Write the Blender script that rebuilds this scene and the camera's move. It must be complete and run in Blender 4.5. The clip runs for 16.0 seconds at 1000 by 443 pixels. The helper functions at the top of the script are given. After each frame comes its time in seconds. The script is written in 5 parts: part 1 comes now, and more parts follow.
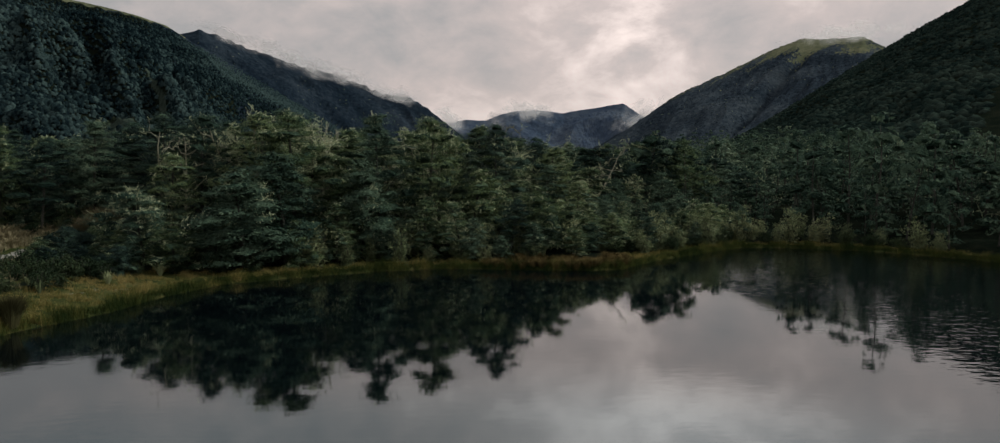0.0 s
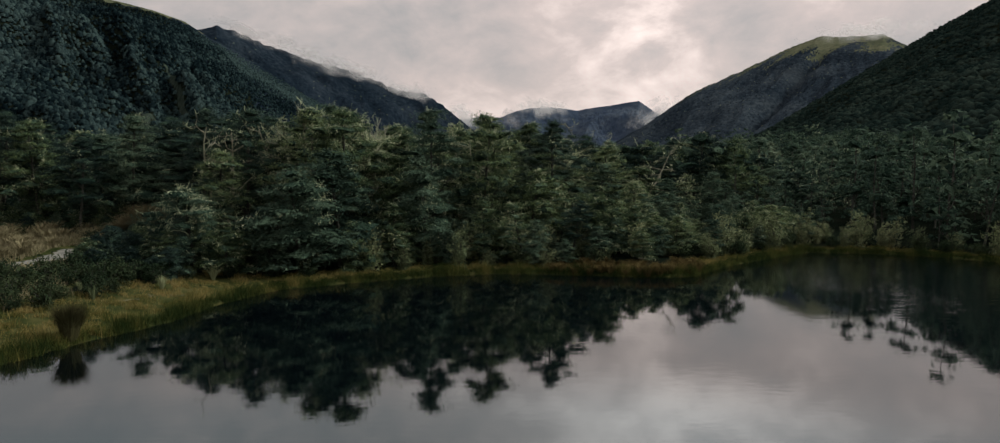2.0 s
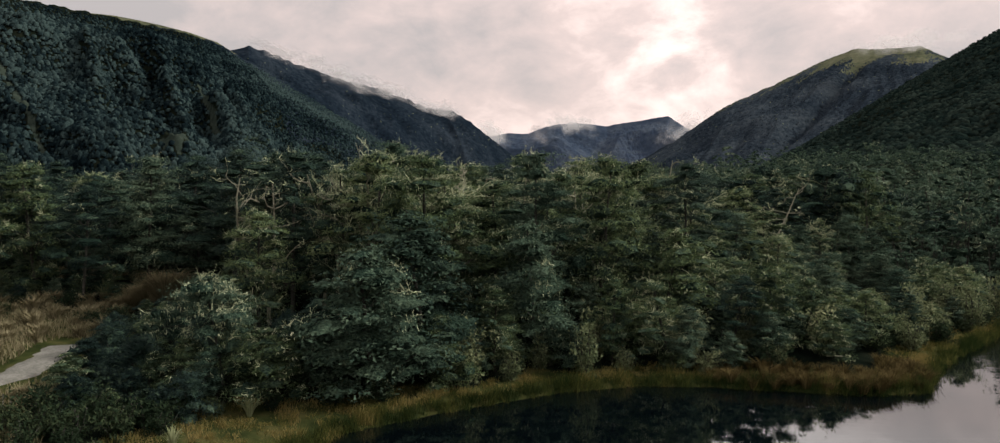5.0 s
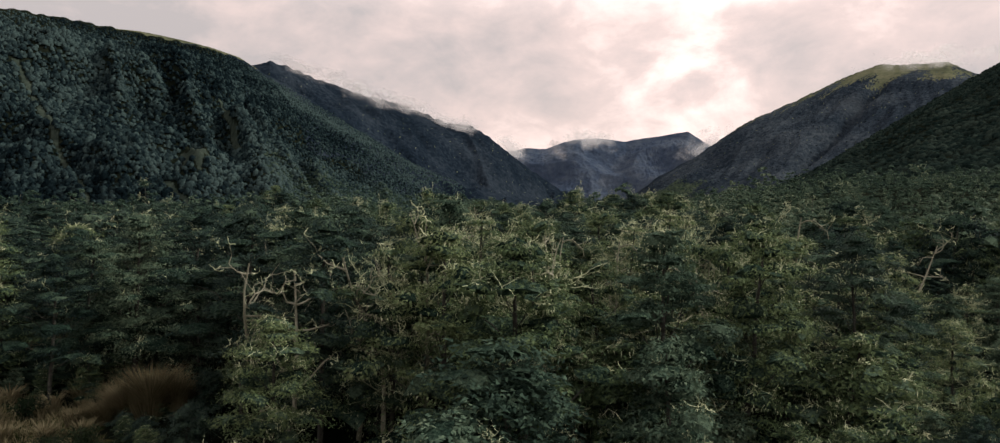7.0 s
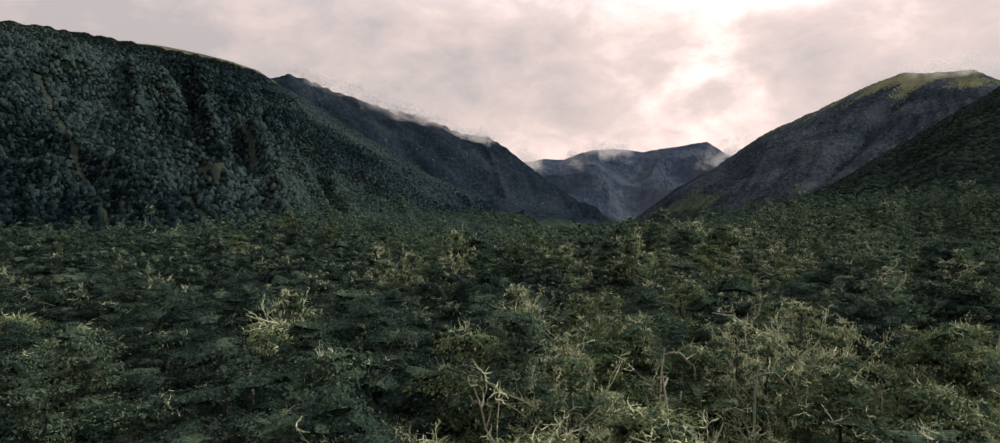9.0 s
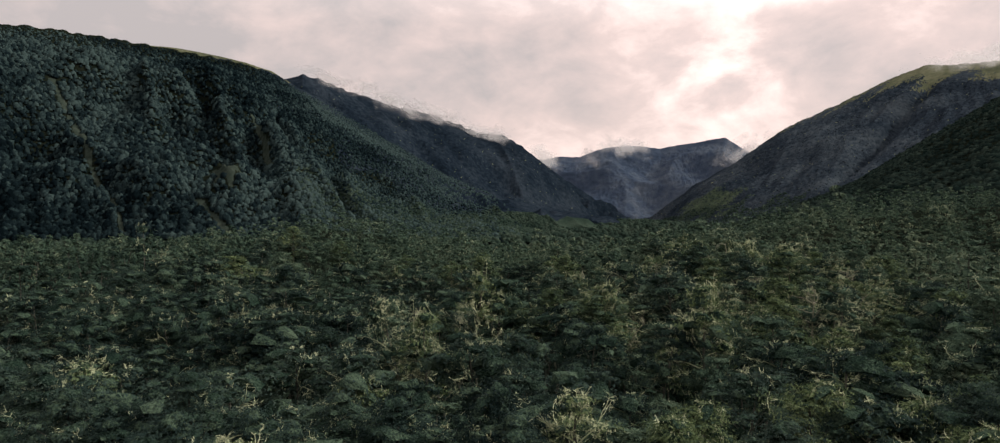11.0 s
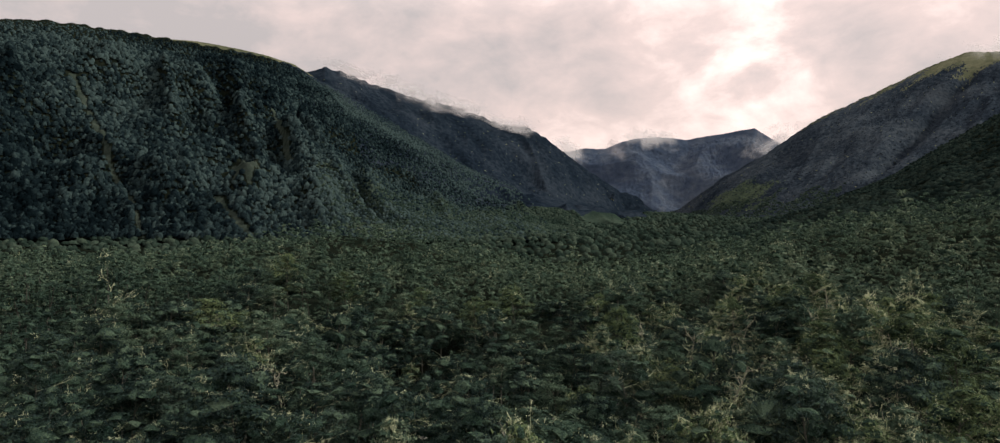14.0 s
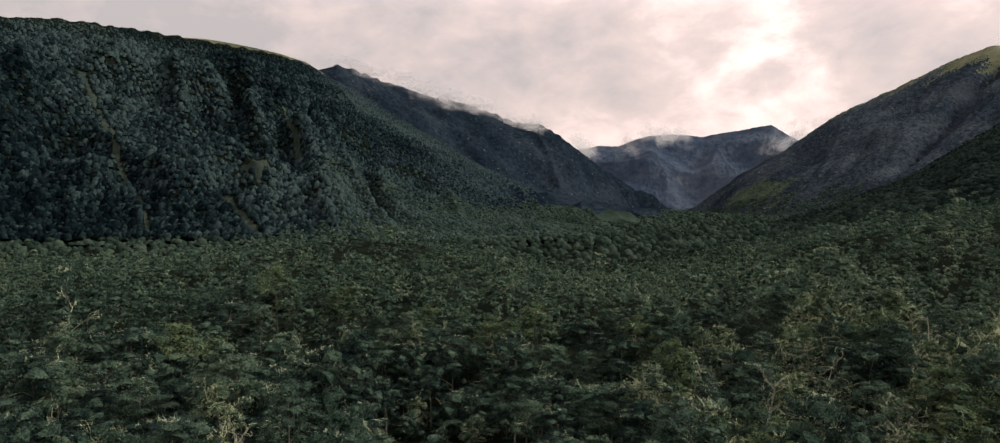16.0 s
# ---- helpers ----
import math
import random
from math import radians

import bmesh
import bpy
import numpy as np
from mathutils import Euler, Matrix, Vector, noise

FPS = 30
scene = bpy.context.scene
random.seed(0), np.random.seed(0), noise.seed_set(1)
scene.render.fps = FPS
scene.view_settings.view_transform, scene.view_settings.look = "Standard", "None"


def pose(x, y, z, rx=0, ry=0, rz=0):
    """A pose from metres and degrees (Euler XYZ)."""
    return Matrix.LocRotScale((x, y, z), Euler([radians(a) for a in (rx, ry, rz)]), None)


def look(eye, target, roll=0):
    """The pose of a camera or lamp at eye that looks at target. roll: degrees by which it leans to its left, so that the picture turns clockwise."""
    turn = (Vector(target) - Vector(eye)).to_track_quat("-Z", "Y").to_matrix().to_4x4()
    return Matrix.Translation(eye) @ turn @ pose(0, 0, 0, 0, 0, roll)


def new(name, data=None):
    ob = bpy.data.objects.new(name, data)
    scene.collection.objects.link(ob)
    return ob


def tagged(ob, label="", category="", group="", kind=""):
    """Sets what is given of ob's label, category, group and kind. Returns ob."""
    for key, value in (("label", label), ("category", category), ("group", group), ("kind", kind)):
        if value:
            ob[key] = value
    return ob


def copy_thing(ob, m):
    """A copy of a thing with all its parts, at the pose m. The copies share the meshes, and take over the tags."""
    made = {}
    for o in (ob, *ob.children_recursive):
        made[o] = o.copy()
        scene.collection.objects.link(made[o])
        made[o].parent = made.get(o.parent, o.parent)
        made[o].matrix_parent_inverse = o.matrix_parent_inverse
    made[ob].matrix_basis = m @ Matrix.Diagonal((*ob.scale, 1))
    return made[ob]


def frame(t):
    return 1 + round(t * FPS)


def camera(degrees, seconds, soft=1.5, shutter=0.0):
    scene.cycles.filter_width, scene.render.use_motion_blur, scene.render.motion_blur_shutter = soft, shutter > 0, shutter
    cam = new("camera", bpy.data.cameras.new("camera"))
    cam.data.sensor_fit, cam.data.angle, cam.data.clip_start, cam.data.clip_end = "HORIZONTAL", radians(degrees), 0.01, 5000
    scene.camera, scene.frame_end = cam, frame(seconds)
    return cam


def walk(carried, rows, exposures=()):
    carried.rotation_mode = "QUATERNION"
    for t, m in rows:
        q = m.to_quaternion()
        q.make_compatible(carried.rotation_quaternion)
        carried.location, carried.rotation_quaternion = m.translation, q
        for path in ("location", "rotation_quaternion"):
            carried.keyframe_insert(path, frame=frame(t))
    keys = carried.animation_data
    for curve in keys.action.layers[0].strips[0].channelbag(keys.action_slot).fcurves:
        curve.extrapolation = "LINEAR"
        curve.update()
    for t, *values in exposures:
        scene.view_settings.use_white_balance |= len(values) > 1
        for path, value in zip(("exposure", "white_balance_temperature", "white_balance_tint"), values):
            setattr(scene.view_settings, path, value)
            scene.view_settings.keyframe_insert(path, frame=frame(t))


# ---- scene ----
cam = camera(73.0, 16.0, soft=1.25)
PATH = [
    (0.0, pose(18.65, -41.95, 11.06, 86.323, -0.056, -4.446)),
    (0.5, pose(17.82, -39.75, 10.70, 86.336, -0.229, -3.545)),
    (1.0, pose(16.61, -38.74, 10.63, 86.240, -0.276, -3.144)),
    (1.5, pose(15.01, -37.98, 10.90, 86.110, -0.355, -3.173)),
    (2.0, pose(12.94, -36.78, 11.33, 86.069, -0.444, -3.336)),
    (2.5, pose(11.03, -35.15, 11.75, 86.268, -0.525, -3.424)),
    (3.0, pose(9.65, -32.41, 12.22, 86.538, -0.580, -3.031)),
    (3.5, pose(8.75, -28.75, 12.89, 86.761, -0.549, -2.379)),
    (4.0, pose(7.54, -24.64, 13.84, 86.958, -0.517, -1.817)),
    (4.2, pose(6.95, -22.49, 14.24, 87.022, -0.405, -1.681)),
    (6.3, pose(0.63, -1.87, 18.94, 88.120, -0.504, -0.118)),
    (6.5, pose(0.00, 0.00, 19.49, 88.223, -0.572, -0.000)),
    (7.0, pose(-1.59, 4.73, 21.00, 88.580, -0.544, 0.359)),
    (7.5, pose(-2.91, 9.18, 22.48, 88.824, -0.532, 0.699)),
    (8.0, pose(-4.21, 14.07, 24.05, 89.073, -0.528, 1.051)),
    (8.5, pose(-5.23, 18.80, 25.69, 89.283, -0.466, 1.405)),
    (9.0, pose(-6.25, 23.91, 27.47, 89.431, -0.423, 1.763)),
    (9.2, pose(-6.64, 25.97, 28.15, 89.442, -0.421, 1.866)),
    (11.3, pose(-9.95, 50.81, 34.42, 89.159, 0.030, 3.302)),
    (11.5, pose(-10.24, 53.50, 35.11, 89.105, -0.015, 3.465)),
    (12.0, pose(-11.02, 60.29, 36.94, 88.889, -0.010, 3.822)),
    (12.5, pose(-11.77, 67.09, 38.92, 88.880, -0.000, 4.140)),
    (13.0, pose(-12.56, 74.17, 41.09, 88.747, 0.080, 4.459)),
    (13.5, pose(-13.49, 81.16, 42.83, 88.575, 0.128, 4.736)),
    (14.0, pose(-14.50, 88.32, 43.97, 88.469, 0.103, 5.044)),
    (14.5, pose(-15.49, 95.29, 44.49, 88.393, 0.131, 5.324)),
    (15.0, pose(-16.51, 102.36, 44.83, 88.336, 0.183, 5.604)),
    (15.5, pose(-17.65, 109.21, 45.23, 88.294, 0.174, 5.862)),
    (16.0, pose(-19.02, 116.20, 45.81, 88.291, 0.208, 6.134)),
]
walk(cam, PATH, [(0.0, -0.40, 6150, 3), (2.0, -0.28, 6230, 4), (4.0, -0.04, 6340, 6.5), (6.5, 0.10, 6500, 10.5), (9.0, 0.03, 6500, 10.5), (16.0, 0.09, 6500, 10.5)])

# ------------------------------------------------------------------ world and sun
SUN_AZ, SUN_EL = radians(84.0), radians(36.0)          # from the right, veiled by cloud


def build_world():
    w = bpy.data.worlds.new("cloudy_sky")
    scene.world = w
    w.use_nodes = True
    nt = w.node_tree
    nt.nodes.clear()
    N, L = nt.nodes.new, nt.links.new
    out, bg = N("ShaderNodeOutputWorld"), N("ShaderNodeBackground")
    geo = N("ShaderNodeTexCoord")
    sep = N("ShaderNodeSeparateXYZ")
    L(geo.outputs["Generated"], sep.inputs[0])

    def m(op, a, b=None, c=None):
        n = N("ShaderNodeMath")
        n.operation = op
        for i, v in enumerate((a, b, c)):
            if v is None:
                continue
            if isinstance(v, (int, float)):
                n.inputs[i].default_value = v
            else:
                L(v, n.inputs[i])
        return n.outputs[0]
    nrm = N("ShaderNodeVectorMath")
    nrm.operation = "NORMALIZE"
    L(geo.outputs["Generated"], nrm.inputs[0])
    # billows: three scales of noise over the direction, flattened a little towards the horizon and leaning with the wind
    mp = N("ShaderNodeMapping")
    mp.inputs["Scale"].default_value = (1.0, 1.0, 1.75)
    mp.inputs["Rotation"].default_value = (0.0, radians(14), 0.0)
    mp.inputs["Location"].default_value = (0.37, 0.1, 0.62)
    L(nrm.outputs[0], mp.inputs[0])
    scales = []
    for sc, d, dis, ro in ((2.8, 4, 0.25, 0.5), (7.5, 8, 0.35, 0.56), (19.0, 8, 0.3, 0.62)):
        n = N("ShaderNodeTexNoise")
        n.inputs["Scale"].default_value, n.inputs["Detail"].default_value, n.inputs["Distortion"].default_value = sc, d, dis
        n.inputs["Roughness"].default_value = ro
        L(mp.outputs[0], n.inputs["Vector"])
        scales.append(n.outputs["Fac"])
    lump = m("ADD", m("ADD", m("MULTIPLY", scales[0], 0.52), m("MULTIPLY", scales[1], 0.46)), m("MULTIPLY", scales[2], 0.20))
    lump = m("ADD", m("MULTIPLY", m("SUBTRACT", lump, 0.59), 1.15), 0.475)

    def towards(az, el):
        a, e2 = radians(az), radians(el)
        dot = N("ShaderNodeVectorMath")
        dot.operation = "DOT_PRODUCT"
        L(nrm.outputs[0], dot.inputs[0])
        dot.inputs[1].default_value = (math.sin(a) * math.cos(e2), math.cos(a) * math.cos(e2), math.sin(e2))
        return m("MAXIMUM", dot.outputs["Value"], 0.0)
    # the cloud is thinner, and so brighter, low over the valley's axis
    wide, core = towards(18.0, 17.0), towards(15.2, 11.2)
    torn = m("MAXIMUM", m("MULTIPLY", m("SUBTRACT", scales[1], 0.36), 3.4), 0.0)
    glow = m("ADD", m("MULTIPLY", m("POWER", wide, 13.0), 0.16), m("MULTIPLY", m("MULTIPLY", m("POWER", core, 330.0), torn), 0.20))
    bright = m("ADD", m("SUBTRACT", lump, 0.03), glow)
    ramp = N("ShaderNodeValToRGB")
    e = ramp.color_ramp.elements
    e[0].position, e[0].color = 0.36, (0.52, 0.465, 0.45, 1)
    e[1].position, e[1].color = 0.82, (1.42, 1.12, 1.02, 1)
    k = e.new(0.58)
    k.color = (0.815, 0.648, 0.598, 1)
    L(bright, ramp.inputs[0])
    # as under any overcast, the sky overhead is brighter than the sky near the horizon
    lit = m("ADD", 1.0, m("MULTIPLY", m("POWER", m("MAXIMUM", sep.outputs[2], 0.0), 1.3), 0.65))
    rise = N("ShaderNodeMapRange")
    rise.interpolation_type = "SMOOTHSTEP"
    rise.inputs[1].default_value, rise.inputs[2].default_value, rise.inputs[3].default_value, rise.inputs[4].default_value = 0.25, 0.345, 0.0, 1.0
    L(sep.outputs[2], rise.inputs[0])
    # the veiled sun brightens the cloud high ahead
    veil = m("MULTIPLY", m("MULTIPLY", rise.outputs[0], m("POWER", towards(20.0, 18.0), 45.0)), 1.1)
    lit = m("ADD", m("ADD", lit, veil), m("MULTIPLY", m("POWER", core, 150.0), 0.08))
    cool = N("ShaderNodeMix")
    cool.data_type = "RGBA"
    cool.inputs[6].default_value, cool.inputs[7].default_value = (1, 1, 1, 1), (0.90, 1.0, 1.04, 1)
    L(rise.outputs[0], cool.inputs[0])
    tone = N("ShaderNodeVectorMath")
    tone.operation = "MULTIPLY"
    L(ramp.outputs[0], tone.inputs[0]), L(cool.outputs[2], tone.inputs[1])
    boost = N("ShaderNodeVectorMath")
    boost.operation = "SCALE"
    L(tone.outputs[0], boost.inputs[0]), L(lit, boost.inputs["Scale"])
    sky = N("ShaderNodeTexSky")
    sky.sky_type, sky.sun_disc, sky.sun_elevation, sky.sun_rotation = "NISHITA", False, SUN_EL, SUN_AZ
    dim = N("ShaderNodeVectorMath")
    dim.operation = "SCALE"
    L(sky.outputs[0], dim.inputs[0])
    dim.inputs["Scale"].default_value = 0.12
    mix = N("ShaderNodeMix")
    mix.data_type = "RGBA"
    mix.inputs[0].default_value = 0.93
    L(dim.outputs[0], mix.inputs[6]), L(boost.outputs[0], mix.inputs[7])
    L(mix.outputs[2], bg.inputs[0])
    bg.inputs[1].default_value = 1.0
    L(bg.outputs[0], out.inputs[0])


build_world()
sun = new("sun", bpy.data.lights.new("sun", "SUN"))
sun.data.energy, sun.data.angle, sun.data.color = 3.3, radians(8), (1.0, 0.955, 0.865)
sun.matrix_world = look((0, 0, 0), (-math.sin(SUN_AZ) * math.cos(SUN_EL), -math.cos(SUN_AZ) * math.cos(SUN_EL), -math.sin(SUN_EL)))


# ------------------------------------------------------------------ materials
def material(name, stops, scale=1.0, scale2=0.1, rough=0.8, island=0.0, objrand=0.0, bump=0.0, bump_scale=3.0, translucent=0.0, spec=0.0, coords="Object", tint=0.0):
    """A noisy material: a colour ramp over two scales of noise, with per-piece and per-object variation."""
    m = bpy.data.materials.new(name)
    m.use_nodes = True
    nt = m.node_tree
    N, L = nt.nodes.new, nt.links.new
    b, out = nt.nodes["Principled BSDF"], nt.nodes["Material Output"]
    b.inputs["Roughness"].default_value = rough
    b.inputs["Specular IOR Level"].default_value = spec
    if coords == "World":
        vec = N("ShaderNodeNewGeometry").outputs["Position"]
    else:
        vec = N("ShaderNodeTexCoord").outputs[coords]
    n1, n2 = N("ShaderNodeTexNoise"), N("ShaderNodeTexNoise")
    for n, s, d in ((n1, scale, 6), (n2, scale2, 3)):
        n.inputs["Scale"].default_value, n.inputs["Detail"].default_value = s, d
        L(vec, n.inputs["Vector"])

    def madd(a, k, c):
        q = N("ShaderNodeMath")
        q.operation = "MULTIPLY_ADD"
        L(a, q.inputs[0])
        q.inputs[1].default_value = k
        if isinstance(c, float):
            q.inputs[2].default_value = c
        else:
            L(c, q.inputs[2])
        return q.outputs[0]
    f = madd(n1.outputs["Fac"], 0.55, -0.02)
    f = madd(n2.outputs["Fac"], 0.55, f)
    if island:
        f = madd(N("ShaderNodeNewGeometry").outputs["Random Per Island"], island, f)
        q = N("ShaderNodeMath")
        q.operation = "SUBTRACT"
        L(f, q.inputs[0])
        q.inputs[1].default_value = island * 0.5
        f = q.outputs[0]
    if tint:
        at = N("ShaderNodeAttribute")
        at.attribute_name = "tint"
        f = madd(at.outputs["Fac"], tint, f)
    if objrand:
        f = madd(N("ShaderNodeObjectInfo").outputs["Random"], objrand, f)
        q = N("ShaderNodeMath")
        q.operation = "SUBTRACT"
        L(f, q.inputs[0])
        q.inputs[1].default_value = objrand * 0.5
        f = q.outputs[0]
    ramp = N("ShaderNodeValToRGB")
    e = ramp.color_ramp.elements
    e[0].position, e[0].color = stops[0][0], (*stops[0][1], 1)
    e[1].position, e[1].color = stops[-1][0], (*stops[-1][1], 1)
    for p, c in stops[1:-1]:
        k = e.new(p)
        k.color = (*c, 1)
    L(f, ramp.inputs[0])
    L(ramp.outputs[0], b.inputs["Base Color"])
    if bump:
        n3, bp = N("ShaderNodeTexNoise"), N("ShaderNodeBump")
        n3.inputs["Scale"].default_value, n3.inputs["Detail"].default_value = bump_scale, 5
        L(vec, n3.inputs["Vector"])
        bp.inputs["Strength"].default_value, bp.inputs["Distance"].default_value = 1.0, bump
        L(n3.outputs["Fac"], bp.inputs["Height"])
        L(bp.outputs[0], b.inputs["Normal"])
    if translucent:
        t, mx = N("ShaderNodeBsdfTranslucent"), N("ShaderNodeMixShader")
        L(ramp.outputs[0], t.inputs[0])
        mx.inputs[0].default_value = translucent
        L(b.outputs[0], mx.inputs[1]), L(t.outputs[0], mx.inputs[2])
        L(mx.outputs[0], out.inputs[0])
    return m


def leaf_material(name, stops):
    return material(name, stops, 0.9, 0.05, 0.7, island=0.3, objrand=0.36, bump=0.3, bump_scale=2.4, translucent=0.22, spec=0.04, coords="World", tint=0.32)


# Besides tree-to-tree variety, the dark and olive copies carry shade and sunlight.
M_LEAF = leaf_material("beech_foliage", [(0.14, (0.0165, 0.0313, 0.0248)), (0.40, (0.0485, 0.0808, 0.0572)), (0.62, (0.0952, 0.1367, 0.0910)), (0.84, (0.1506, 0.1852, 0.1209))])
M_LEAF_DARK = leaf_material("dark_beech_foliage", [(0.14, (0.0066, 0.0137, 0.0134)), (0.40, (0.0187, 0.0347, 0.0310)), (0.62, (0.0372, 0.0598, 0.0486)), (0.84, (0.0632, 0.0864, 0.0661))])
M_LEAF_OLIVE = leaf_material("olive_beech_foliage", [(0.14, (0.0263, 0.0406, 0.0222)), (0.40, (0.0727, 0.1055, 0.0511)), (0.62, (0.1332, 0.1737, 0.0820)), (0.84, (0.1969, 0.2308, 0.1164))])
# Pads inside the crowns, coloured darker to stand in for interior shade.
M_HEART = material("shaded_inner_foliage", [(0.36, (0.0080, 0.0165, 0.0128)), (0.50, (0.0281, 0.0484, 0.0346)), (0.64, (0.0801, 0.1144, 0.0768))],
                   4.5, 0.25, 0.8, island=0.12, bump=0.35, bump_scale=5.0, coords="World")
M_LICHEN = material("beard_lichen", [(0.3, (0.235, 0.258, 0.160)), (0.55, (0.450, 0.480, 0.305)), (0.8, (0.670, 0.690, 0.455))],
                    1.2, 0.1, 0.9, island=0.4, objrand=0.25, translucent=0.15, coords="World")
M_BARK = material("mossy_bark", [(0.3, (0.02, 0.02, 0.017)), (0.55, (0.052, 0.05, 0.043)), (0.8, (0.14, 0.138, 0.118))],
                  2.5, 0.3, 0.9, objrand=0.2, bump=0.03, bump_scale=9)
M_STEM = material("grey_beech_bark", [(0.3, (0.045, 0.044, 0.036)), (0.55, (0.11, 0.107, 0.088)), (0.8, (0.24, 0.235, 0.19))],
                  1.0, 0.06, 0.9, coords="World")
M_DEADWOOD = material("bleached_wood", [(0.3, (0.14, 0.135, 0.10)), (0.6, (0.29, 0.28, 0.21)), (0.8, (0.46, 0.445, 0.34))],
                      2.0, 0.3, 0.85, objrand=0.2, bump=0.02, bump_scale=12)
M_SHRUB = material("shrub_foliage", [(0.25, (0.011, 0.019, 0.011)), (0.5, (0.025, 0.039, 0.021)), (0.78, (0.058, 0.073, 0.036))],
                   0.8, 0.12, 0.7, island=0.3, objrand=0.3, translucent=0.2, coords="World")
M_PALE = material("pale_leaved_foliage", [(0.25, (0.075, 0.098, 0.052)), (0.5, (0.160, 0.185, 0.098)), (0.78, (0.30, 0.315, 0.175))],
                  0.8, 0.12, 0.7, island=0.35, objrand=0.3, translucent=0.25, coords="World")
M_CANOPY = material("far_canopy", [(0.25, (0.010, 0.018, 0.014)), (0.5, (0.021, 0.034, 0.026)), (0.78, (0.052, 0.071, 0.051))],
                    0.35, 0.012, 0.8, island=0.35, bump=0.5, bump_scale=0.9, coords="World")
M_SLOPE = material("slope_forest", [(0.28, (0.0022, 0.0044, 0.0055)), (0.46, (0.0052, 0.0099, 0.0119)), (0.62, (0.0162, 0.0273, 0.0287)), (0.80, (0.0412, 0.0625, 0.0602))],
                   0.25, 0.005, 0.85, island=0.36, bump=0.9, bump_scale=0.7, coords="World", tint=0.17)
# The blue in this scrub is aerial haze mixed into the base colour.
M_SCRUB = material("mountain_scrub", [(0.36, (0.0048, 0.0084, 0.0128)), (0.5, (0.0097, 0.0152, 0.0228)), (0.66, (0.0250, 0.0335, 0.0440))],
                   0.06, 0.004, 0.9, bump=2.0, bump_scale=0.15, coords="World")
# Lighter copy of mountain_scrub: lit slope and blue haze put into the colour.
M_SCRUB_LIT = material("eastern_scrub_lit", [(0.36, (0.0095, 0.0142, 0.0205)), (0.5, (0.0205, 0.0280, 0.0375)), (0.66, (0.0490, 0.0600, 0.0700))],
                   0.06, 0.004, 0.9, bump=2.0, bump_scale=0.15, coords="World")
M_SPUR = material("spur_forest", [(0.25, (0.005, 0.010, 0.009)), (0.5, (0.012, 0.020, 0.017)), (0.78, (0.031, 0.043, 0.034))],
                  0.35, 0.012, 0.8, island=0.35, bump=0.5, bump_scale=0.9, coords="World")
# Distance haze is painted into this slope as a blue-grey base colour.
M_FARROCK = material("far_slope_haze_blue", [(0.3, (0.025, 0.038, 0.061)), (0.5, (0.047, 0.064, 0.096)), (0.72, (0.090, 0.106, 0.131))],
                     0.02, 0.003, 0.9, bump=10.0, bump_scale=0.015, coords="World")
M_TOPGRASS = material("alpine_grass", [(0.28, (0.04, 0.046, 0.03)), (0.5, (0.082, 0.088, 0.054)), (0.75, (0.145, 0.142, 0.09))],
                      0.05, 0.006, 0.9, bump=3.0, bump_scale=0.08, coords="World")
# Pale green meadow, its colour lightened to stand for a sunlit patch.
M_MEADOW = material("pale_green_meadow_lit", [(0.3, (0.022, 0.032, 0.022)), (0.5, (0.045, 0.062, 0.040)), (0.7, (0.08, 0.10, 0.062))],
                    0.06, 0.008, 0.9, bump=2.0, bump_scale=0.12, coords="World")
M_SCAR = material("landslip_scar", [(0.28, (0.0160, 0.0235, 0.0189)), (0.5, (0.0294, 0.0392, 0.0312)), (0.75, (0.0517, 0.0647, 0.0501))],
                  0.08, 0.02, 0.95, bump=1.5, bump_scale=0.2, coords="World")
# Peat taken down to near black, so the forest's shade is in its colour.
M_GROUND = material("peat_floor_with_shade", [(0.28, (0.003, 0.006, 0.004)), (0.5, (0.007, 0.01, 0.007)), (0.75, (0.018, 0.02, 0.013))],
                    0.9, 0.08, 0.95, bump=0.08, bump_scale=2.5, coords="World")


def mossy_ground():
    """Peat, darkened in colour for the shade under the trees, that gives way to moss and low sedge where the ground is
    open (the mesh's 'open' attribute).
    """
    nt = M_GROUND.node_tree
    N, L = nt.nodes.new, nt.links.new
    b = nt.nodes["Principled BSDF"]
    peat = b.inputs["Base Color"].links[0].from_socket
    pos = N("ShaderNodeNewGeometry").outputs["Position"]
    n = N("ShaderNodeTexNoise")
    n.inputs["Scale"].default_value, n.inputs["Detail"].default_value = 0.55, 6
    L(pos, n.inputs["Vector"])
    ramp = N("ShaderNodeValToRGB")
    e = ramp.color_ramp.elements
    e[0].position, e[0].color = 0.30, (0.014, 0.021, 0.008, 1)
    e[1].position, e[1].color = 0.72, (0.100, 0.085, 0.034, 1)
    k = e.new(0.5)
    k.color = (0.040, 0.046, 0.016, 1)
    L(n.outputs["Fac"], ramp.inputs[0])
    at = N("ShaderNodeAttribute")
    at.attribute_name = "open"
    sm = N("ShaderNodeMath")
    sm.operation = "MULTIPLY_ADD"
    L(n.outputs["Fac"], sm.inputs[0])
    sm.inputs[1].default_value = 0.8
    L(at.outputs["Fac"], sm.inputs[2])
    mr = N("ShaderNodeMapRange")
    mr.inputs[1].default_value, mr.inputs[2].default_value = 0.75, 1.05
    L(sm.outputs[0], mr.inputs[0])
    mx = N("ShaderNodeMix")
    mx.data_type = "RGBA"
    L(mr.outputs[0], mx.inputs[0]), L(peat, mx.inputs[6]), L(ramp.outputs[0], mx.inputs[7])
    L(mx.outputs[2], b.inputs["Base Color"])


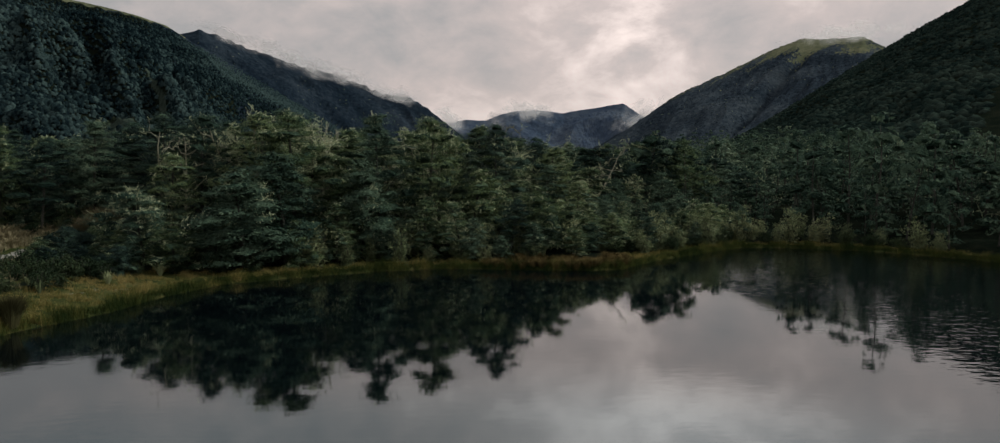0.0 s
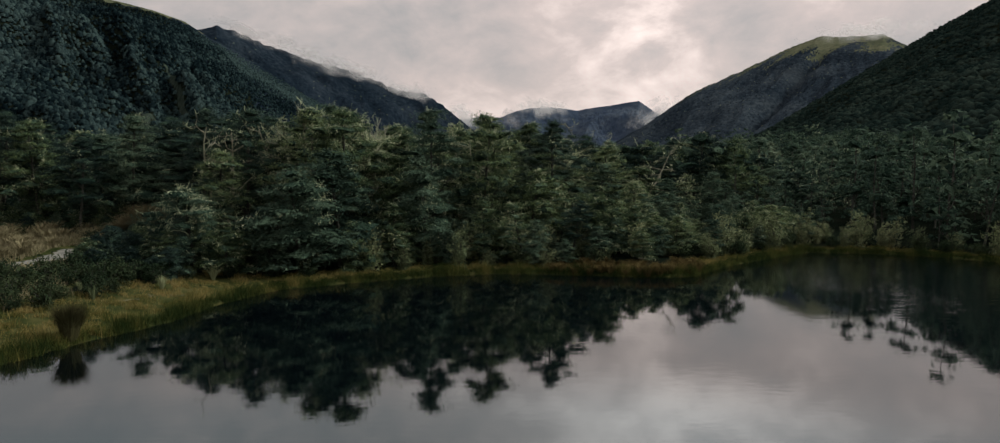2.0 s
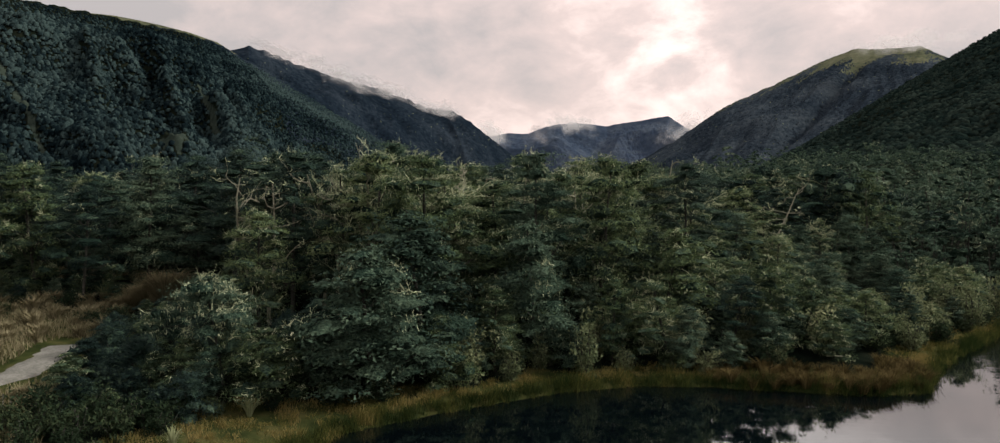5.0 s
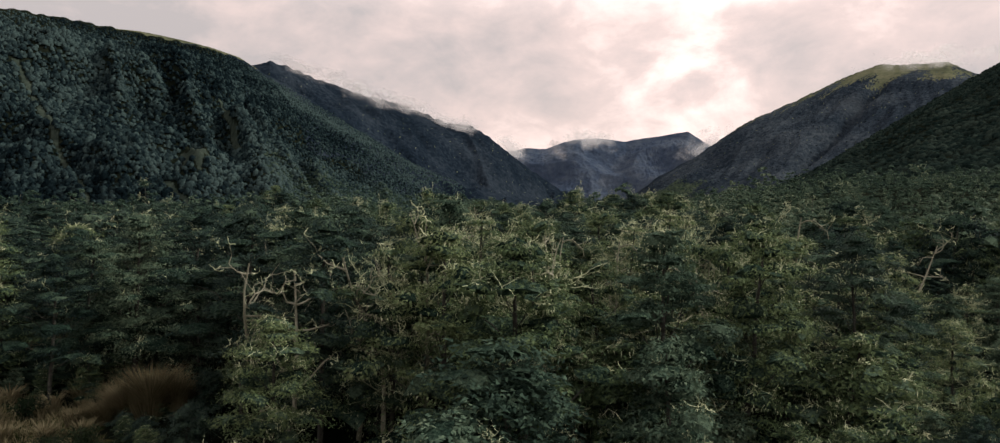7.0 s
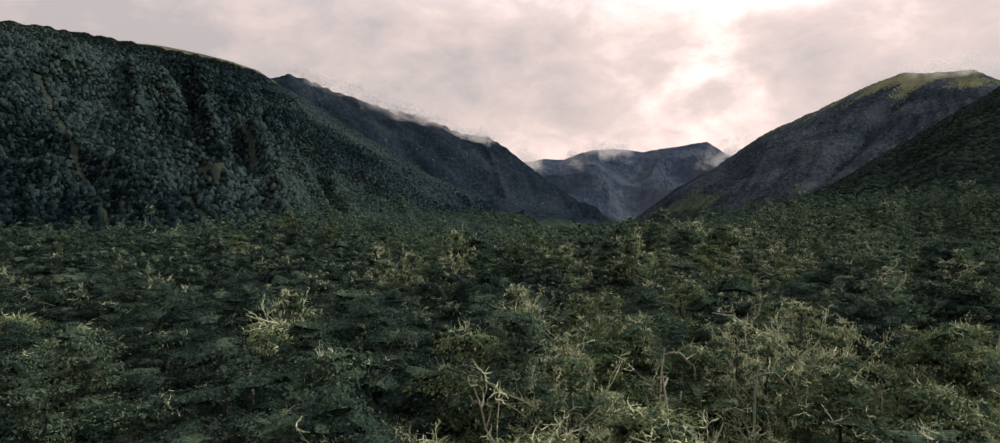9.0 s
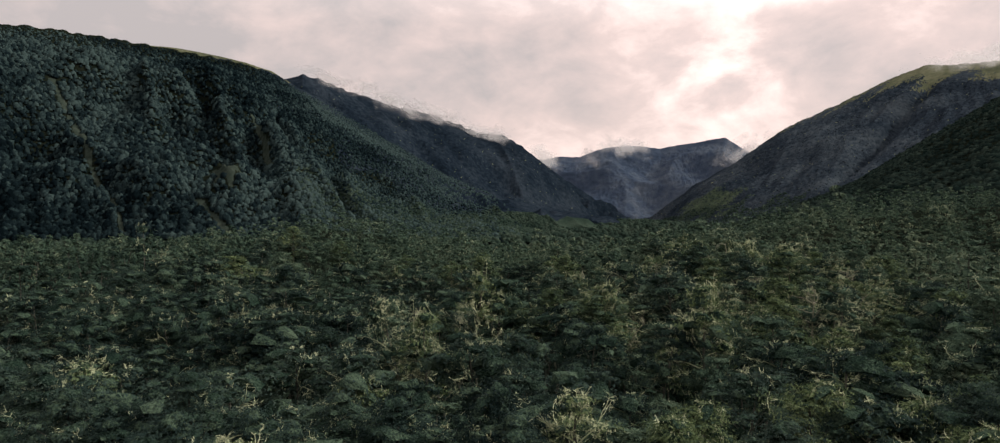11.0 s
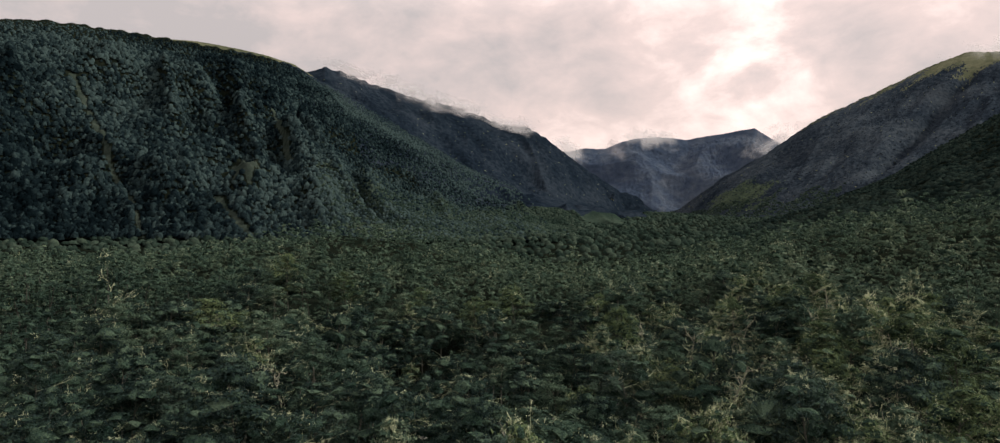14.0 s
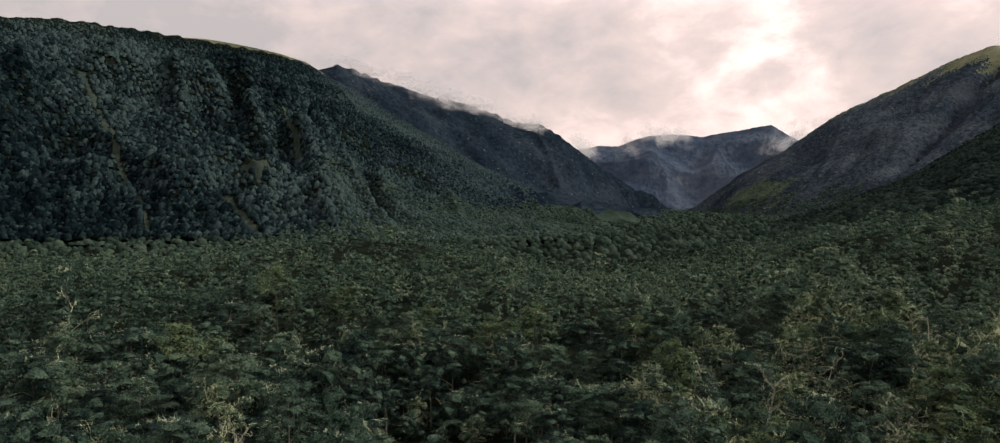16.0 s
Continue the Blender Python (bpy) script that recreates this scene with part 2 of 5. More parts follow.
mossy_ground()
M_SEDGE = material("shore_sedge", [(0.2, (0.0184, 0.0322, 0.0104)), (0.46, (0.0636, 0.0747, 0.0208)), (0.62, (0.1500, 0.1290, 0.0400)), (0.82, (0.2900, 0.2230, 0.0900))],
                   0.35, 0.09, 0.8, island=0.34, translucent=0.25, coords="World", tint=0.24)
M_TUSSOCK = material("red_tussock", [(0.2, (0.0782, 0.0680, 0.0374)), (0.5, (0.1742, 0.1487, 0.0850)), (0.8, (0.2890, 0.2507, 0.1530))],
                     0.7, 0.15, 0.85, island=0.4, objrand=0.3, translucent=0.2, coords="World")
M_TUFT = material("dark_red_tussock", [(0.2, (0.0209, 0.0204, 0.0103)), (0.5, (0.0475, 0.0444, 0.0207)), (0.8, (0.0950, 0.0900, 0.0414))],
                  0.7, 0.15, 0.85, island=0.4, translucent=0.2, coords="World")
M_RUSH = material("rusty_rush", [(0.2, (0.030, 0.024, 0.010)), (0.5, (0.080, 0.060, 0.024)), (0.8, (0.160, 0.122, 0.055))],
                  0.7, 0.15, 0.85, island=0.4, objrand=0.3, translucent=0.2, coords="World")
M_GRAVEL = material("pale_gravel", [(0.25, (0.095, 0.092, 0.080)), (0.5, (0.165, 0.158, 0.140)), (0.75, (0.27, 0.26, 0.23))],
                    5.0, 0.5, 0.95, bump=0.03, bump_scale=14, coords="World")


def water_material():
    m = bpy.data.materials.new("dark_lake_water")
    m.use_nodes = True
    nt = m.node_tree
    N, L = nt.nodes.new, nt.links.new
    b = nt.nodes["Principled BSDF"]
    b.inputs["Base Color"].default_value = (0.0012, 0.0026, 0.0036, 1)
    b.inputs["Roughness"].default_value = 0.04
    b.inputs["IOR"].default_value = 2.1
    b.inputs["Specular Tint"].default_value = (0.88, 0.98, 1.0, 1)
    b.inputs["Specular IOR Level"].default_value = 0.65
    pos = N("ShaderNodeNewGeometry").outputs["Position"]
    # a breeze ruffles the eastern water; elsewhere it lies nearly flat
    patch = N("ShaderNodeTexNoise")
    patch.inputs["Scale"].default_value, patch.inputs["Detail"].default_value = 0.022, 3
    sep = N("ShaderNodeSeparateXYZ")
    L(pos, patch.inputs["Vector"]), L(pos, sep.inputs[0])
    mr = N("ShaderNodeMapRange")
    mr.inputs[1].default_value, mr.inputs[2].default_value = 43.0, 62.0
    mr.inputs[3].default_value, mr.inputs[4].default_value = -0.12, 0.42
    L(sep.outputs[0], mr.inputs[0])
    add = N("ShaderNodeMath")
    add.operation = "ADD"
    L(patch.outputs["Fac"], add.inputs[0]), L(mr.outputs[0], add.inputs[1])
    amt = N("ShaderNodeMapRange")
    amt.inputs[1].default_value, amt.inputs[2].default_value = 0.50, 0.80
    amt.inputs[3].default_value, amt.inputs[4].default_value = 0.0025, 0.038
    L(add.outputs[0], amt.inputs[0])
    mp = N("ShaderNodeMapping")
    mp.inputs["Rotation"].default_value = (0, 0, radians(20))
    mp.inputs["Scale"].default_value = (0.55, 1.0, 1.0)
    L(pos, mp.inputs[0])
    rip = N("ShaderNodeTexNoise")
    rip.inputs["Scale"].default_value, rip.inputs["Detail"].default_value = 1.5, 2
    L(mp.outputs[0], rip.inputs["Vector"])
    bp = N("ShaderNodeBump")
    bp.inputs["Strength"].default_value = 1.0
    L(amt.outputs[0], bp.inputs["Distance"])
    L(rip.outputs["Fac"], bp.inputs["Height"])
    L(bp.outputs[0], b.inputs["Normal"])
    return m


M_WATER = water_material()


# ------------------------------------------------------------------ mesh helpers
def mesh_np(name, verts, faces, mats, smooth=False, mat_index=None):
    """A mesh from numpy arrays: verts (n, 3); faces (m, 3) or (m, 4)."""
    verts, faces = np.asarray(verts, np.float32), np.asarray(faces, np.int32)
    me = bpy.data.meshes.new(name)
    k = faces.shape[1]
    me.vertices.add(len(verts))
    me.vertices.foreach_set("co", verts.ravel())
    me.loops.add(faces.size)
    me.loops.foreach_set("vertex_index", faces.ravel())
    me.polygons.add(len(faces))
    me.polygons.foreach_set("loop_start", np.arange(len(faces), dtype=np.int32) * k)
    if mat_index is not None:
        me.polygons.foreach_set("material_index", np.asarray(mat_index, np.int32))
    me.update(calc_edges=True)
    me.polygons.foreach_set("use_smooth", np.full(len(faces), smooth))
    for m in (mats if isinstance(mats, (list, tuple)) else [mats]):
        me.materials.append(m)
    return me


def part(name, me, parent, label=""):
    ob = new(name, me)
    ob.parent = parent
    return tagged(ob, label)


class Soup:
    """Gathers triangles."""

    def __init__(self):
        self.v, self.f, self.n = [], [], 0

    def add(self, v, f):
        self.v.append(np.asarray(v, float))
        self.f.append(np.asarray(f, int) + self.n)
        self.n += len(v)

    def arrays(self):
        return np.concatenate(self.v), np.concatenate(self.f)


def tube(points, radii, sides):
    """A tapered tube along points, as triangles."""
    p, r = np.asarray(points, float), np.asarray(radii, float)
    t = np.gradient(p, axis=0)
    t /= np.linalg.norm(t, axis=1)[:, None] + 1e-9
    ref = np.where(np.abs(t[:, 2:3]) > 0.8, [[1.0, 0, 0]], [[0, 0, 1.0]])
    a = np.cross(t, ref)
    a /= np.linalg.norm(a, axis=1)[:, None] + 1e-9
    b = np.cross(t, a)
    ang = np.arange(sides) * 2 * np.pi / sides
    ring = (a[:, None, :] * np.cos(ang)[None, :, None] + b[:, None, :] * np.sin(ang)[None, :, None]) * r[:, None, None]
    v = (p[:, None, :] + ring).reshape(-1, 3)
    f = []
    for i in range(len(p) - 1):
        for j in range(sides):
            a0, a1 = i * sides + j, i * sides + (j + 1) % sides
            f += [(a0, a1, a1 + sides), (a0, a1 + sides, a0 + sides)]
    return v, np.array(f)


def leaves(rng, centre, radius, count, size, droop=0.25, tilt=0.42, thick=0.12, swirl=0.9):
    """A flat spray of small leaf clumps round centre: loose triangles, each near level."""
    a = rng.uniform(0, 2 * np.pi, count)
    q = np.sqrt(rng.uniform(0.0, 1.0, count)) * radius
    c = np.stack([np.cos(a) * q, np.sin(a) * q, -droop * q * q / max(radius, 1e-6) + rng.normal(0, thick, count)], 1) + centre
    yaw = a + rng.normal(0, swirl, count)
    u = np.stack([np.cos(yaw), np.sin(yaw), rng.normal(0, tilt, count)], 1)
    w = np.stack([-np.sin(yaw), np.cos(yaw), rng.normal(0, tilt, count)], 1)
    u /= np.linalg.norm(u, axis=1)[:, None]
    w /= np.linalg.norm(w, axis=1)[:, None]
    s = size * rng.uniform(0.6, 1.5, count)[:, None]
    v = np.stack([c + u * s * 1.25, c - u * s * 0.75 + w * s * 0.55, c - u * s * 0.75 - w * s * 0.55], 1).reshape(-1, 3)
    return v, np.arange(count * 3).reshape(-1, 3)


def lobe(rng, centre, rx, rz, count, size, seg=7, slim=0.35):
    """One bough of a crown: slivers of foliage laid like shingles over a low uneven dome, round a dense heart."""
    ph = rng.uniform(0, 6.3, 3)

    def rim(a):
        return 1 + 0.24 * np.sin(2 * a + ph[0]) + 0.22 * np.sin(3 * a + ph[1]) + 0.16 * np.sin(5 * a + ph[2])
    tip = rng.normal(0, 0.10, 2)

    def lay(a, el, k):
        r = np.cos(el) * rim(a) * k
        x, y = np.cos(a) * r * rx, np.sin(a) * r * rx
        return np.stack([x, y, np.sin(el) * rz * k + tip[0] * x + tip[1] * y], -1) + centre
    shell, f = np.zeros((0, 3)), np.zeros((0, 3), int)
    if seg:
        ang = np.arange(seg) * 2 * np.pi / seg + rng.uniform(0, 6.3)
        low, high = lay(ang, rng.normal(-0.2, 0.25, seg), 0.78 * rng.uniform(0.6, 1.15, seg)), lay(ang + .4, rng.normal(0.75, 0.2, seg), 0.76 * rng.uniform(0.7, 1.15, seg))
        shell = np.concatenate([low, high, [centre + (0, 0, 0.72 * rz)], [centre - (0, 0, 0.35 * rz)]])
        j = np.arange(seg)
        k = (j + 1) % seg
        f = np.concatenate([np.stack([j, k, seg + j], 1), np.stack([k, seg + k, seg + j], 1), np.stack([seg + j, seg + k, 0 * j + 2 * seg], 1), np.stack([k, j, 0 * j + 2 * seg + 1], 1)])
    a = rng.uniform(0, 2 * np.pi, count)
    el = np.arcsin(rng.uniform(-0.5, 1.0, count))
    c = lay(a, el, rng.uniform(0.62, 1.32, count)) + rng.normal(0, 0.06, (count, 3)) * rx
    out = np.stack([np.cos(a), np.sin(a), 0 * a], 1)
    nrm = np.stack([np.cos(a) * np.cos(el) / rx, np.sin(a) * np.cos(el) / rx, np.sin(el) / rz], 1)
    nrm = nrm / np.linalg.norm(nrm, axis=1)[:, None] + (0, 0, 0.30) + rng.normal(0, 0.48, (count, 3))
    nrm /= np.linalg.norm(nrm, axis=1)[:, None]
    u = out + rng.normal(0, 0.55, (count, 3))
    u -= nrm * (u * nrm).sum(1)[:, None]
    u /= np.linalg.norm(u, axis=1)[:, None] + 1e-9
    w = np.cross(nrm, u)
    s = size * rng.uniform(0.55, 1.5, count)[:, None]
    v = np.stack([c + u * s * 1.3, c - u * s * 0.8 + w * s * slim * 1.6, c - u * s * 0.8 - w * s * slim * 1.6], 1).reshape(-1, 3)
    return (shell, f), (v, np.arange(count * 3).reshape(-1, 3))


def wander(rng, start, direction, length, steps, bend):
    """A crooked branch: points from start."""
    d = np.asarray(direction, float)
    d = d / np.linalg.norm(d)
    p = [np.asarray(start, float)]
    for _ in range(steps):
        d = d + rng.normal(0, bend, 3)
        d /= np.linalg.norm(d)
        p.append(p[-1] + d * length / steps)
    return np.array(p)


def coral(rng, soup, centre, length, width, twigs=4, lift=0.55):
    """A bare lichen-clad branch end: thin crooked twigs that fork as they fan upwards."""
    for _ in range(twigs):
        p = wander(rng, centre, rng.normal(0, 0.75, 3) + (0, 0, lift), length * rng.uniform(0.5, 1.2), 3, 0.45)
        stems = [p, wander(rng, p[1], p[2] - p[1] + rng.normal(0, 0.4, 3) * length / 3, length * 0.45, 3, 0.4)]
        for q in stems:
            side = np.cross(q[-1] - q[0], rng.normal(0, 1, 3))
            side /= np.linalg.norm(side) + 1e-9
            w = np.linspace(width, width * 0.35, 4)[:, None] * side
            soup.add(np.concatenate([q - w, q + w]), CORAL_FACES)


CORAL_FACES = np.array([(0, 1, 5), (0, 5, 4), (1, 2, 6), (1, 6, 5), (2, 3, 7), (2, 7, 6)])


def beech(seed, height, spread, boughs, per, size, lichen=0.2, low=0.2, flat=0.0, limbs=True, seg=7, sides=5, slim=0.35, twig=0.022, bare=0.0, plump=0.5):
    """A mountain beech: a leaning trunk, crooked rising limbs, and a crown heaped up from low leafy boughs, bearded with lichen."""
    rng = np.random.default_rng(seed)
    wood, crown, beard, heart = Soup(), Soup(), Soup(), Soup()
    axis = wander(rng, (0, 0, 0), (rng.normal(0, .05), rng.normal(0, .05), 1), height * 0.95, 6, 0.05)
    r0 = 0.0125 * height
    zs = np.linspace(0, 1, 7)
    wood.add(*tube(axis, r0 * (1.0 - 0.9 * zs) ** 0.8 + 0.02, sides))
    for i in range(boughs):
        t = ((i + rng.uniform(0.1, 0.9)) / boughs) ** (0.75 - 0.25 * flat)
        prof = (0.7 + 0.3 * min(1, t * 2.5)) * (1 - t ** (2.4 + 2.5 * flat)) ** 0.55
        az = i * 2.4 + rng.uniform(-0.7, 0.7)
        rx = spread * rng.uniform(0.20, 0.48) * (1.1 - 0.4 * t)
        r = max(0.0, spread * prof * rng.uniform(0.35, 1.12) - rx * 0.4)
        h = low + (1 - low) * t
        out = np.array([math.cos(az), math.sin(az), 0.0])
        at = np.array([np.interp(h, zs, axis[:, k]) for k in range(3)])
        c = at + out * r + (0, 0, rng.normal(0, 0.035) * height - 0.10 * r)
        rz = rx * plump * rng.uniform(0.6, 1.7)
        naked = rng.uniform() < bare
        if naked:
            b = np.array([np.interp(max(h - 0.14, 0.05), zs, axis[:, k]) for k in range(3)])
            limb = wander(rng, b, out * rng.uniform(0.5, 1.1) + (0, 0, rng.uniform(0.35, 1.0)), spread * rng.uniform(0.55, 0.95), 5, 0.26)
            beard.add(*tube(limb, np.linspace(0.065, 0.025, 6), 3))
            for q in limb[2:]:
                fork = wander(rng, q, limb[-1] - limb[0] + rng.normal(0, 0.6, 3) * spread * 0.5, spread * rng.uniform(0.2, 0.4), 3, 0.35)
                beard.add(*tube(fork, np.linspace(0.03, 0.012, 4), 3))
                coral(rng, beard, fork[-1], spread * rng.uniform(0.10, 0.2), twig, 2, 0.5)
                beard.add(*leaves(rng, fork[2], spread * 0.11, 12, 0.055, tilt=1.2, thick=0.16, swirl=2.0))
        else:
            inner, outer = lobe(rng, c, rx, rz, int(per * rng.uniform(0.75, 1.3)), size, seg, slim)
            heart.add(*inner)
            crown.add(*outer)
        if limbs and i % 2 and not naked:
            b = np.array([np.interp(max(h - 0.10 - 0.12 * r / spread, 0.05), zs, axis[:, k]) for k in range(3)])
            mid = (b + c) * 0.5 + rng.normal(0, 0.12, 3) * r + (0, 0, 0.08 * r)
            wood.add(*tube(np.stack([b, mid, c]), (r0 * 0.40 * (1.2 - h), r0 * 0.27 * (1.2 - h) + 0.01, 0.025), 3 if sides < 6 else 4))
        if rng.uniform() < lichen:
            for _ in range(3):
                a2, q = rng.uniform(0, 6.3), rng.uniform(0.2, 0.9)
                coral(rng, beard, c + (math.cos(a2) * q * rx, math.sin(a2) * q * rx, rz * math.sqrt(1 - q * q)), rx * rng.uniform(0.35, 0.8), twig * rng.uniform(0.6, 1.2), 3, 0.7)
                beard.add(*leaves(rng, c + (math.cos(a2) * q * rx, math.sin(a2) * q * rx, rz * math.sqrt(1 - q * q)), rx * 0.3, 10, 2.2 * twig, tilt=1.0, thick=0.08, swirl=2.0))
                # strands that hang from the bough's rim
                a3 = a2 + rng.uniform(-0.5, 0.5, 7)
                top = c + np.stack([np.cos(a3) * rx, np.sin(a3) * rx, rng.uniform(-0.35, 0.25, 7) * rz], 1) * rng.uniform(0.8, 1.05, (7, 1))
                w = np.stack([-np.sin(a3), np.cos(a3), 0 * a3], 1) * twig * rng.uniform(0.5, 1.3, (7, 1))
                tail = top + np.stack([rng.normal(0, 0.05, 7), rng.normal(0, 0.05, 7), -rng.uniform(4, 13, 7) * twig], 1)
                beard.add(np.stack([top - w, top + w, tail], 1).reshape(-1, 3), np.arange(21).reshape(-1, 3))
    return wood, crown, beard, heart


def soup_mesh(name, soup, mat):
    v, f = soup.arrays()
    return mesh_np(name, v, f, mat)


def crown_mesh(crown, heart, leaf):
    """A crown's leaves and the dense pads within it, darker for painted interior shade, as one mesh of two materials.
    """
    both = Soup()
    both.add(*crown.arrays())
    both.add(*heart.arrays())
    v, f = both.arrays()
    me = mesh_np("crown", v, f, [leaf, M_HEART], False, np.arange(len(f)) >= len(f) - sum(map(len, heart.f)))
    me.attributes.new("tint", "FLOAT", "POINT").data.foreach_set("value", np.full(len(v), -0.12, np.float32))
    return me


def beech_tree(label, group, wood, crown, beard, heart, leaf):
    """One beech of trunk, crown and, where it has any, lichen."""
    root = tagged(new("beech_tree"), label, "tree", group)
    part("trunk", soup_mesh("trunk", wood, M_BARK), root, "dark bark with crooked limbs")
    part("crown", crown_mesh(crown, heart, leaf), root)
    if beard.n:
        tagged(part("lichen", soup_mesh("lichen", beard, M_LICHEN), root, "pale hanging lichen"), kind="stuff")
    return root


def make_plant(name, label, category, group, parts):
    root = tagged(new(name), label, category, group)
    for pname, soup, mat, plabel in parts:
        if soup.n:
            part(pname, soup_mesh(pname, soup, mat), root, plabel)
    return root


# ------------------------------------------------------------------ the plan
LAKE = [(-16, -6), (-14.5, 2), (-12.2, 9), (-9.2, 15), (-8.0, 22), (-5.1, 29.3), (1.6, 33.7), (10.6, 38.4), (17, 40.1), (23, 39.6),
        (29, 38.3), (35, 37.2), (39.5, 38), (43.1, 42.8), (49.7, 49.2), (58.8, 56.9), (65.4, 62), (74, 60.5), (82, 56), (90, 45),
        (96, 25), (99, -5), (92, -45), (70, -85), (30, -105), (-12, -90), (-27, -55), (-22, -22)]
LX, LY = np.array([p[0] for p in LAKE], float), np.array([p[1] for p in LAKE], float)


def lake_distance(x, y):
    """Signed distance to the shore: positive on land."""
    x, y = np.asarray(x, float), np.asarray(y, float)
    best = np.full(x.shape, 1e9)
    inside = np.zeros(x.shape, bool)
    for i in range(len(LX)):
        ax, ay, bx, by = LX[i - 1], LY[i - 1], LX[i], LY[i]
        dx, dy = bx - ax, by - ay
        t = np.clip(((x - ax) * dx + (y - ay) * dy) / (dx * dx + dy * dy), 0, 1)
        best = np.minimum(best, np.hypot(x - ax - t * dx, y - ay - t * dy))
        inside ^= ((ay > y) != (by > y)) & (x < dx * (y - ay) / (dy + 1e-12) + ax)
    return np.where(inside, -best, best)


def waves(x, y, scale, seed):
    """Smooth uneven relief from a few crossed sines, about -1 to 1."""
    rng = np.random.default_rng(seed)
    out = np.zeros(np.shape(x))
    for k in range(9):
        a, f = rng.uniform(0, 2 * np.pi), rng.uniform(0.6, 2.4) / scale
        out = out + np.sin((np.cos(a) * x + np.sin(a) * y) * f * 2 * np.pi + rng.uniform(0, 6.3)) / (1 + 0.7 * k ** 0.5)
    return out / 3.0


def bell(x, y, cx, cy, rx, ry):
    return np.exp(-(((x - cx) / rx) ** 2 + ((y - cy) / ry) ** 2))


def smooth01(t):
    t = np.clip(t, 0, 1)
    return t * t * (3 - 2 * t)


def ground_z(x, y):
    """The height of the valley floor."""
    x, y = np.asarray(x, float), np.asarray(y, float)
    d = lake_distance(x, y)
    land = 0.28 + 1.5 * smooth01(d / 14) + 0.9 * smooth01((d - 10) / 40) + 0.12 * waves(x, y, 9, 1) * smooth01(d / 3)
    z = np.where(d > 0, np.minimum(land, 0.10 + d * 0.4), np.maximum(-1.6, d * 0.5))
    far = np.hypot(x, y)
    z = z - 3.5 * bell(x, y, -28, 205, 60, 60) - 11 * bell(x, y, -42, 262, 52, 30)
    z = z + 6 * smooth01((x - 96) / 60) * smooth01((160 - y) / 80)
    z = z - 24 * smooth01((y - 380) / 400)
    z = z + 29 * bell(x, y, -165, 605, 88, 120) + 44 * smooth01((x + 10) / 300) * smooth01((y - 300) / 250) * smooth01((1000 - y) / 350)
    z = z + 4.5 * bell(x, y, 60, 330, 70, 60) + 3 * bell(x, y, -95, 330, 50, 60)
    z = z + 4.5 * bell(x, y, 28, 202, 34, 40) + 4 * bell(x, y, 55, 270, 40, 36) + 3.5 * bell(x, y, -64, 196, 26, 30) + 3 * bell(x, y, -8, 148, 22, 26)
    z = z - 9 * bell(x, y, 12, 640, 80, 190)
    z = z + 6.0 * waves(x, y, 78, 2) * smooth01((far - 120) / 160)
    return z


def axis_grid(lo, hi, step, out, grow=1.22):
    a = list(np.arange(lo, hi + 1e-6, step))
    s, v = step, hi
    while v < out:
        s *= grow
        v += s
        a.append(v)
    s, v = step, lo
    while v > -out:
        s *= grow
        v -= s
        a.insert(0, v)
    return np.array(a)


def build_ground():
    xs, ys = axis_grid(-62, 105, 1.1, 4800), axis_grid(-30, 100, 1.1, 4700)
    X, Y = np.meshgrid(xs, ys)
    Z = ground_z(X, Y)
    v = np.stack([X, Y, Z], -1).reshape(-1, 3)
    nx, ny = len(xs), len(ys)
    i = (np.arange(ny - 1)[:, None] * nx + np.arange(nx - 1)[None, :]).ravel()
    f = np.stack([i, i + 1, i + nx + 1, i + nx], 1)
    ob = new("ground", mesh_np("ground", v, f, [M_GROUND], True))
    d = lake_distance(v[:, 0], v[:, 1])
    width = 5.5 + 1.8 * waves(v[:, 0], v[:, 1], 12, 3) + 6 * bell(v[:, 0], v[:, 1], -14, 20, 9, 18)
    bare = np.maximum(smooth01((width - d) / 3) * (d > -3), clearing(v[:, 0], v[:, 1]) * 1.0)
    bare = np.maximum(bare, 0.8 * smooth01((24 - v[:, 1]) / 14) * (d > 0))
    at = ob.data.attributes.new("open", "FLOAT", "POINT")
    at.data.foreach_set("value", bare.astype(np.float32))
    tagged(ob, "peaty valley floor, coloured shade-dark under the trees, with mossy yellow-green lake margin", "ground", kind="structure")


def clearing(x, y):
    """The open tussock flat west of the lake."""
    w, big = 1.6 * waves(x, y, 14, 5), 7 * waves(x, y, 45, 9)
    flat = (x < 3.5 + 4.0 * smooth01((y - 44) / 6) - 0.495 * (y + 24.6) + w) & (y > 4 + 2 * w) & (y < 64.5 + 2 * w + big * smooth01((-58 - x) / 20)) & (x > -84 + big + w) & (lake_distance(x, y) > 9 + w)
    return flat | (((x + 57) / 6) ** 2 + ((y - 94) / 9) ** 2 < 1 + 0.25 * w)


build_ground()
lake = mesh_np("water", [(-40, -120, 0), (115, -120, 0), (115, 75, 0), (-40, 75, 0)], [(0, 1, 2, 3)], M_WATER)
tagged(new("water", lake), "still dark lake water, ruffled by a breeze on its east side", "lake", kind="structure")

# ------------------------------------------------------------------ mountains
HUB = (-6.0, 24.0, 27.0)


def polar(az, el, d):
    a = radians(az)
    return np.array([HUB[0] + d * math.sin(a), HUB[1] + d * math.cos(a), HUB[2] + d * math.tan(radians(el))])


def interp_line(pts, u):
    """Points along a polyline at parameters u (0 to 1), gently rounded."""
    pts = np.asarray(pts, float)
    k = np.linspace(0, 1, len(pts))
    return np.stack([np.interp(u, k, pts[:, i]) for i in range(3)], -1)


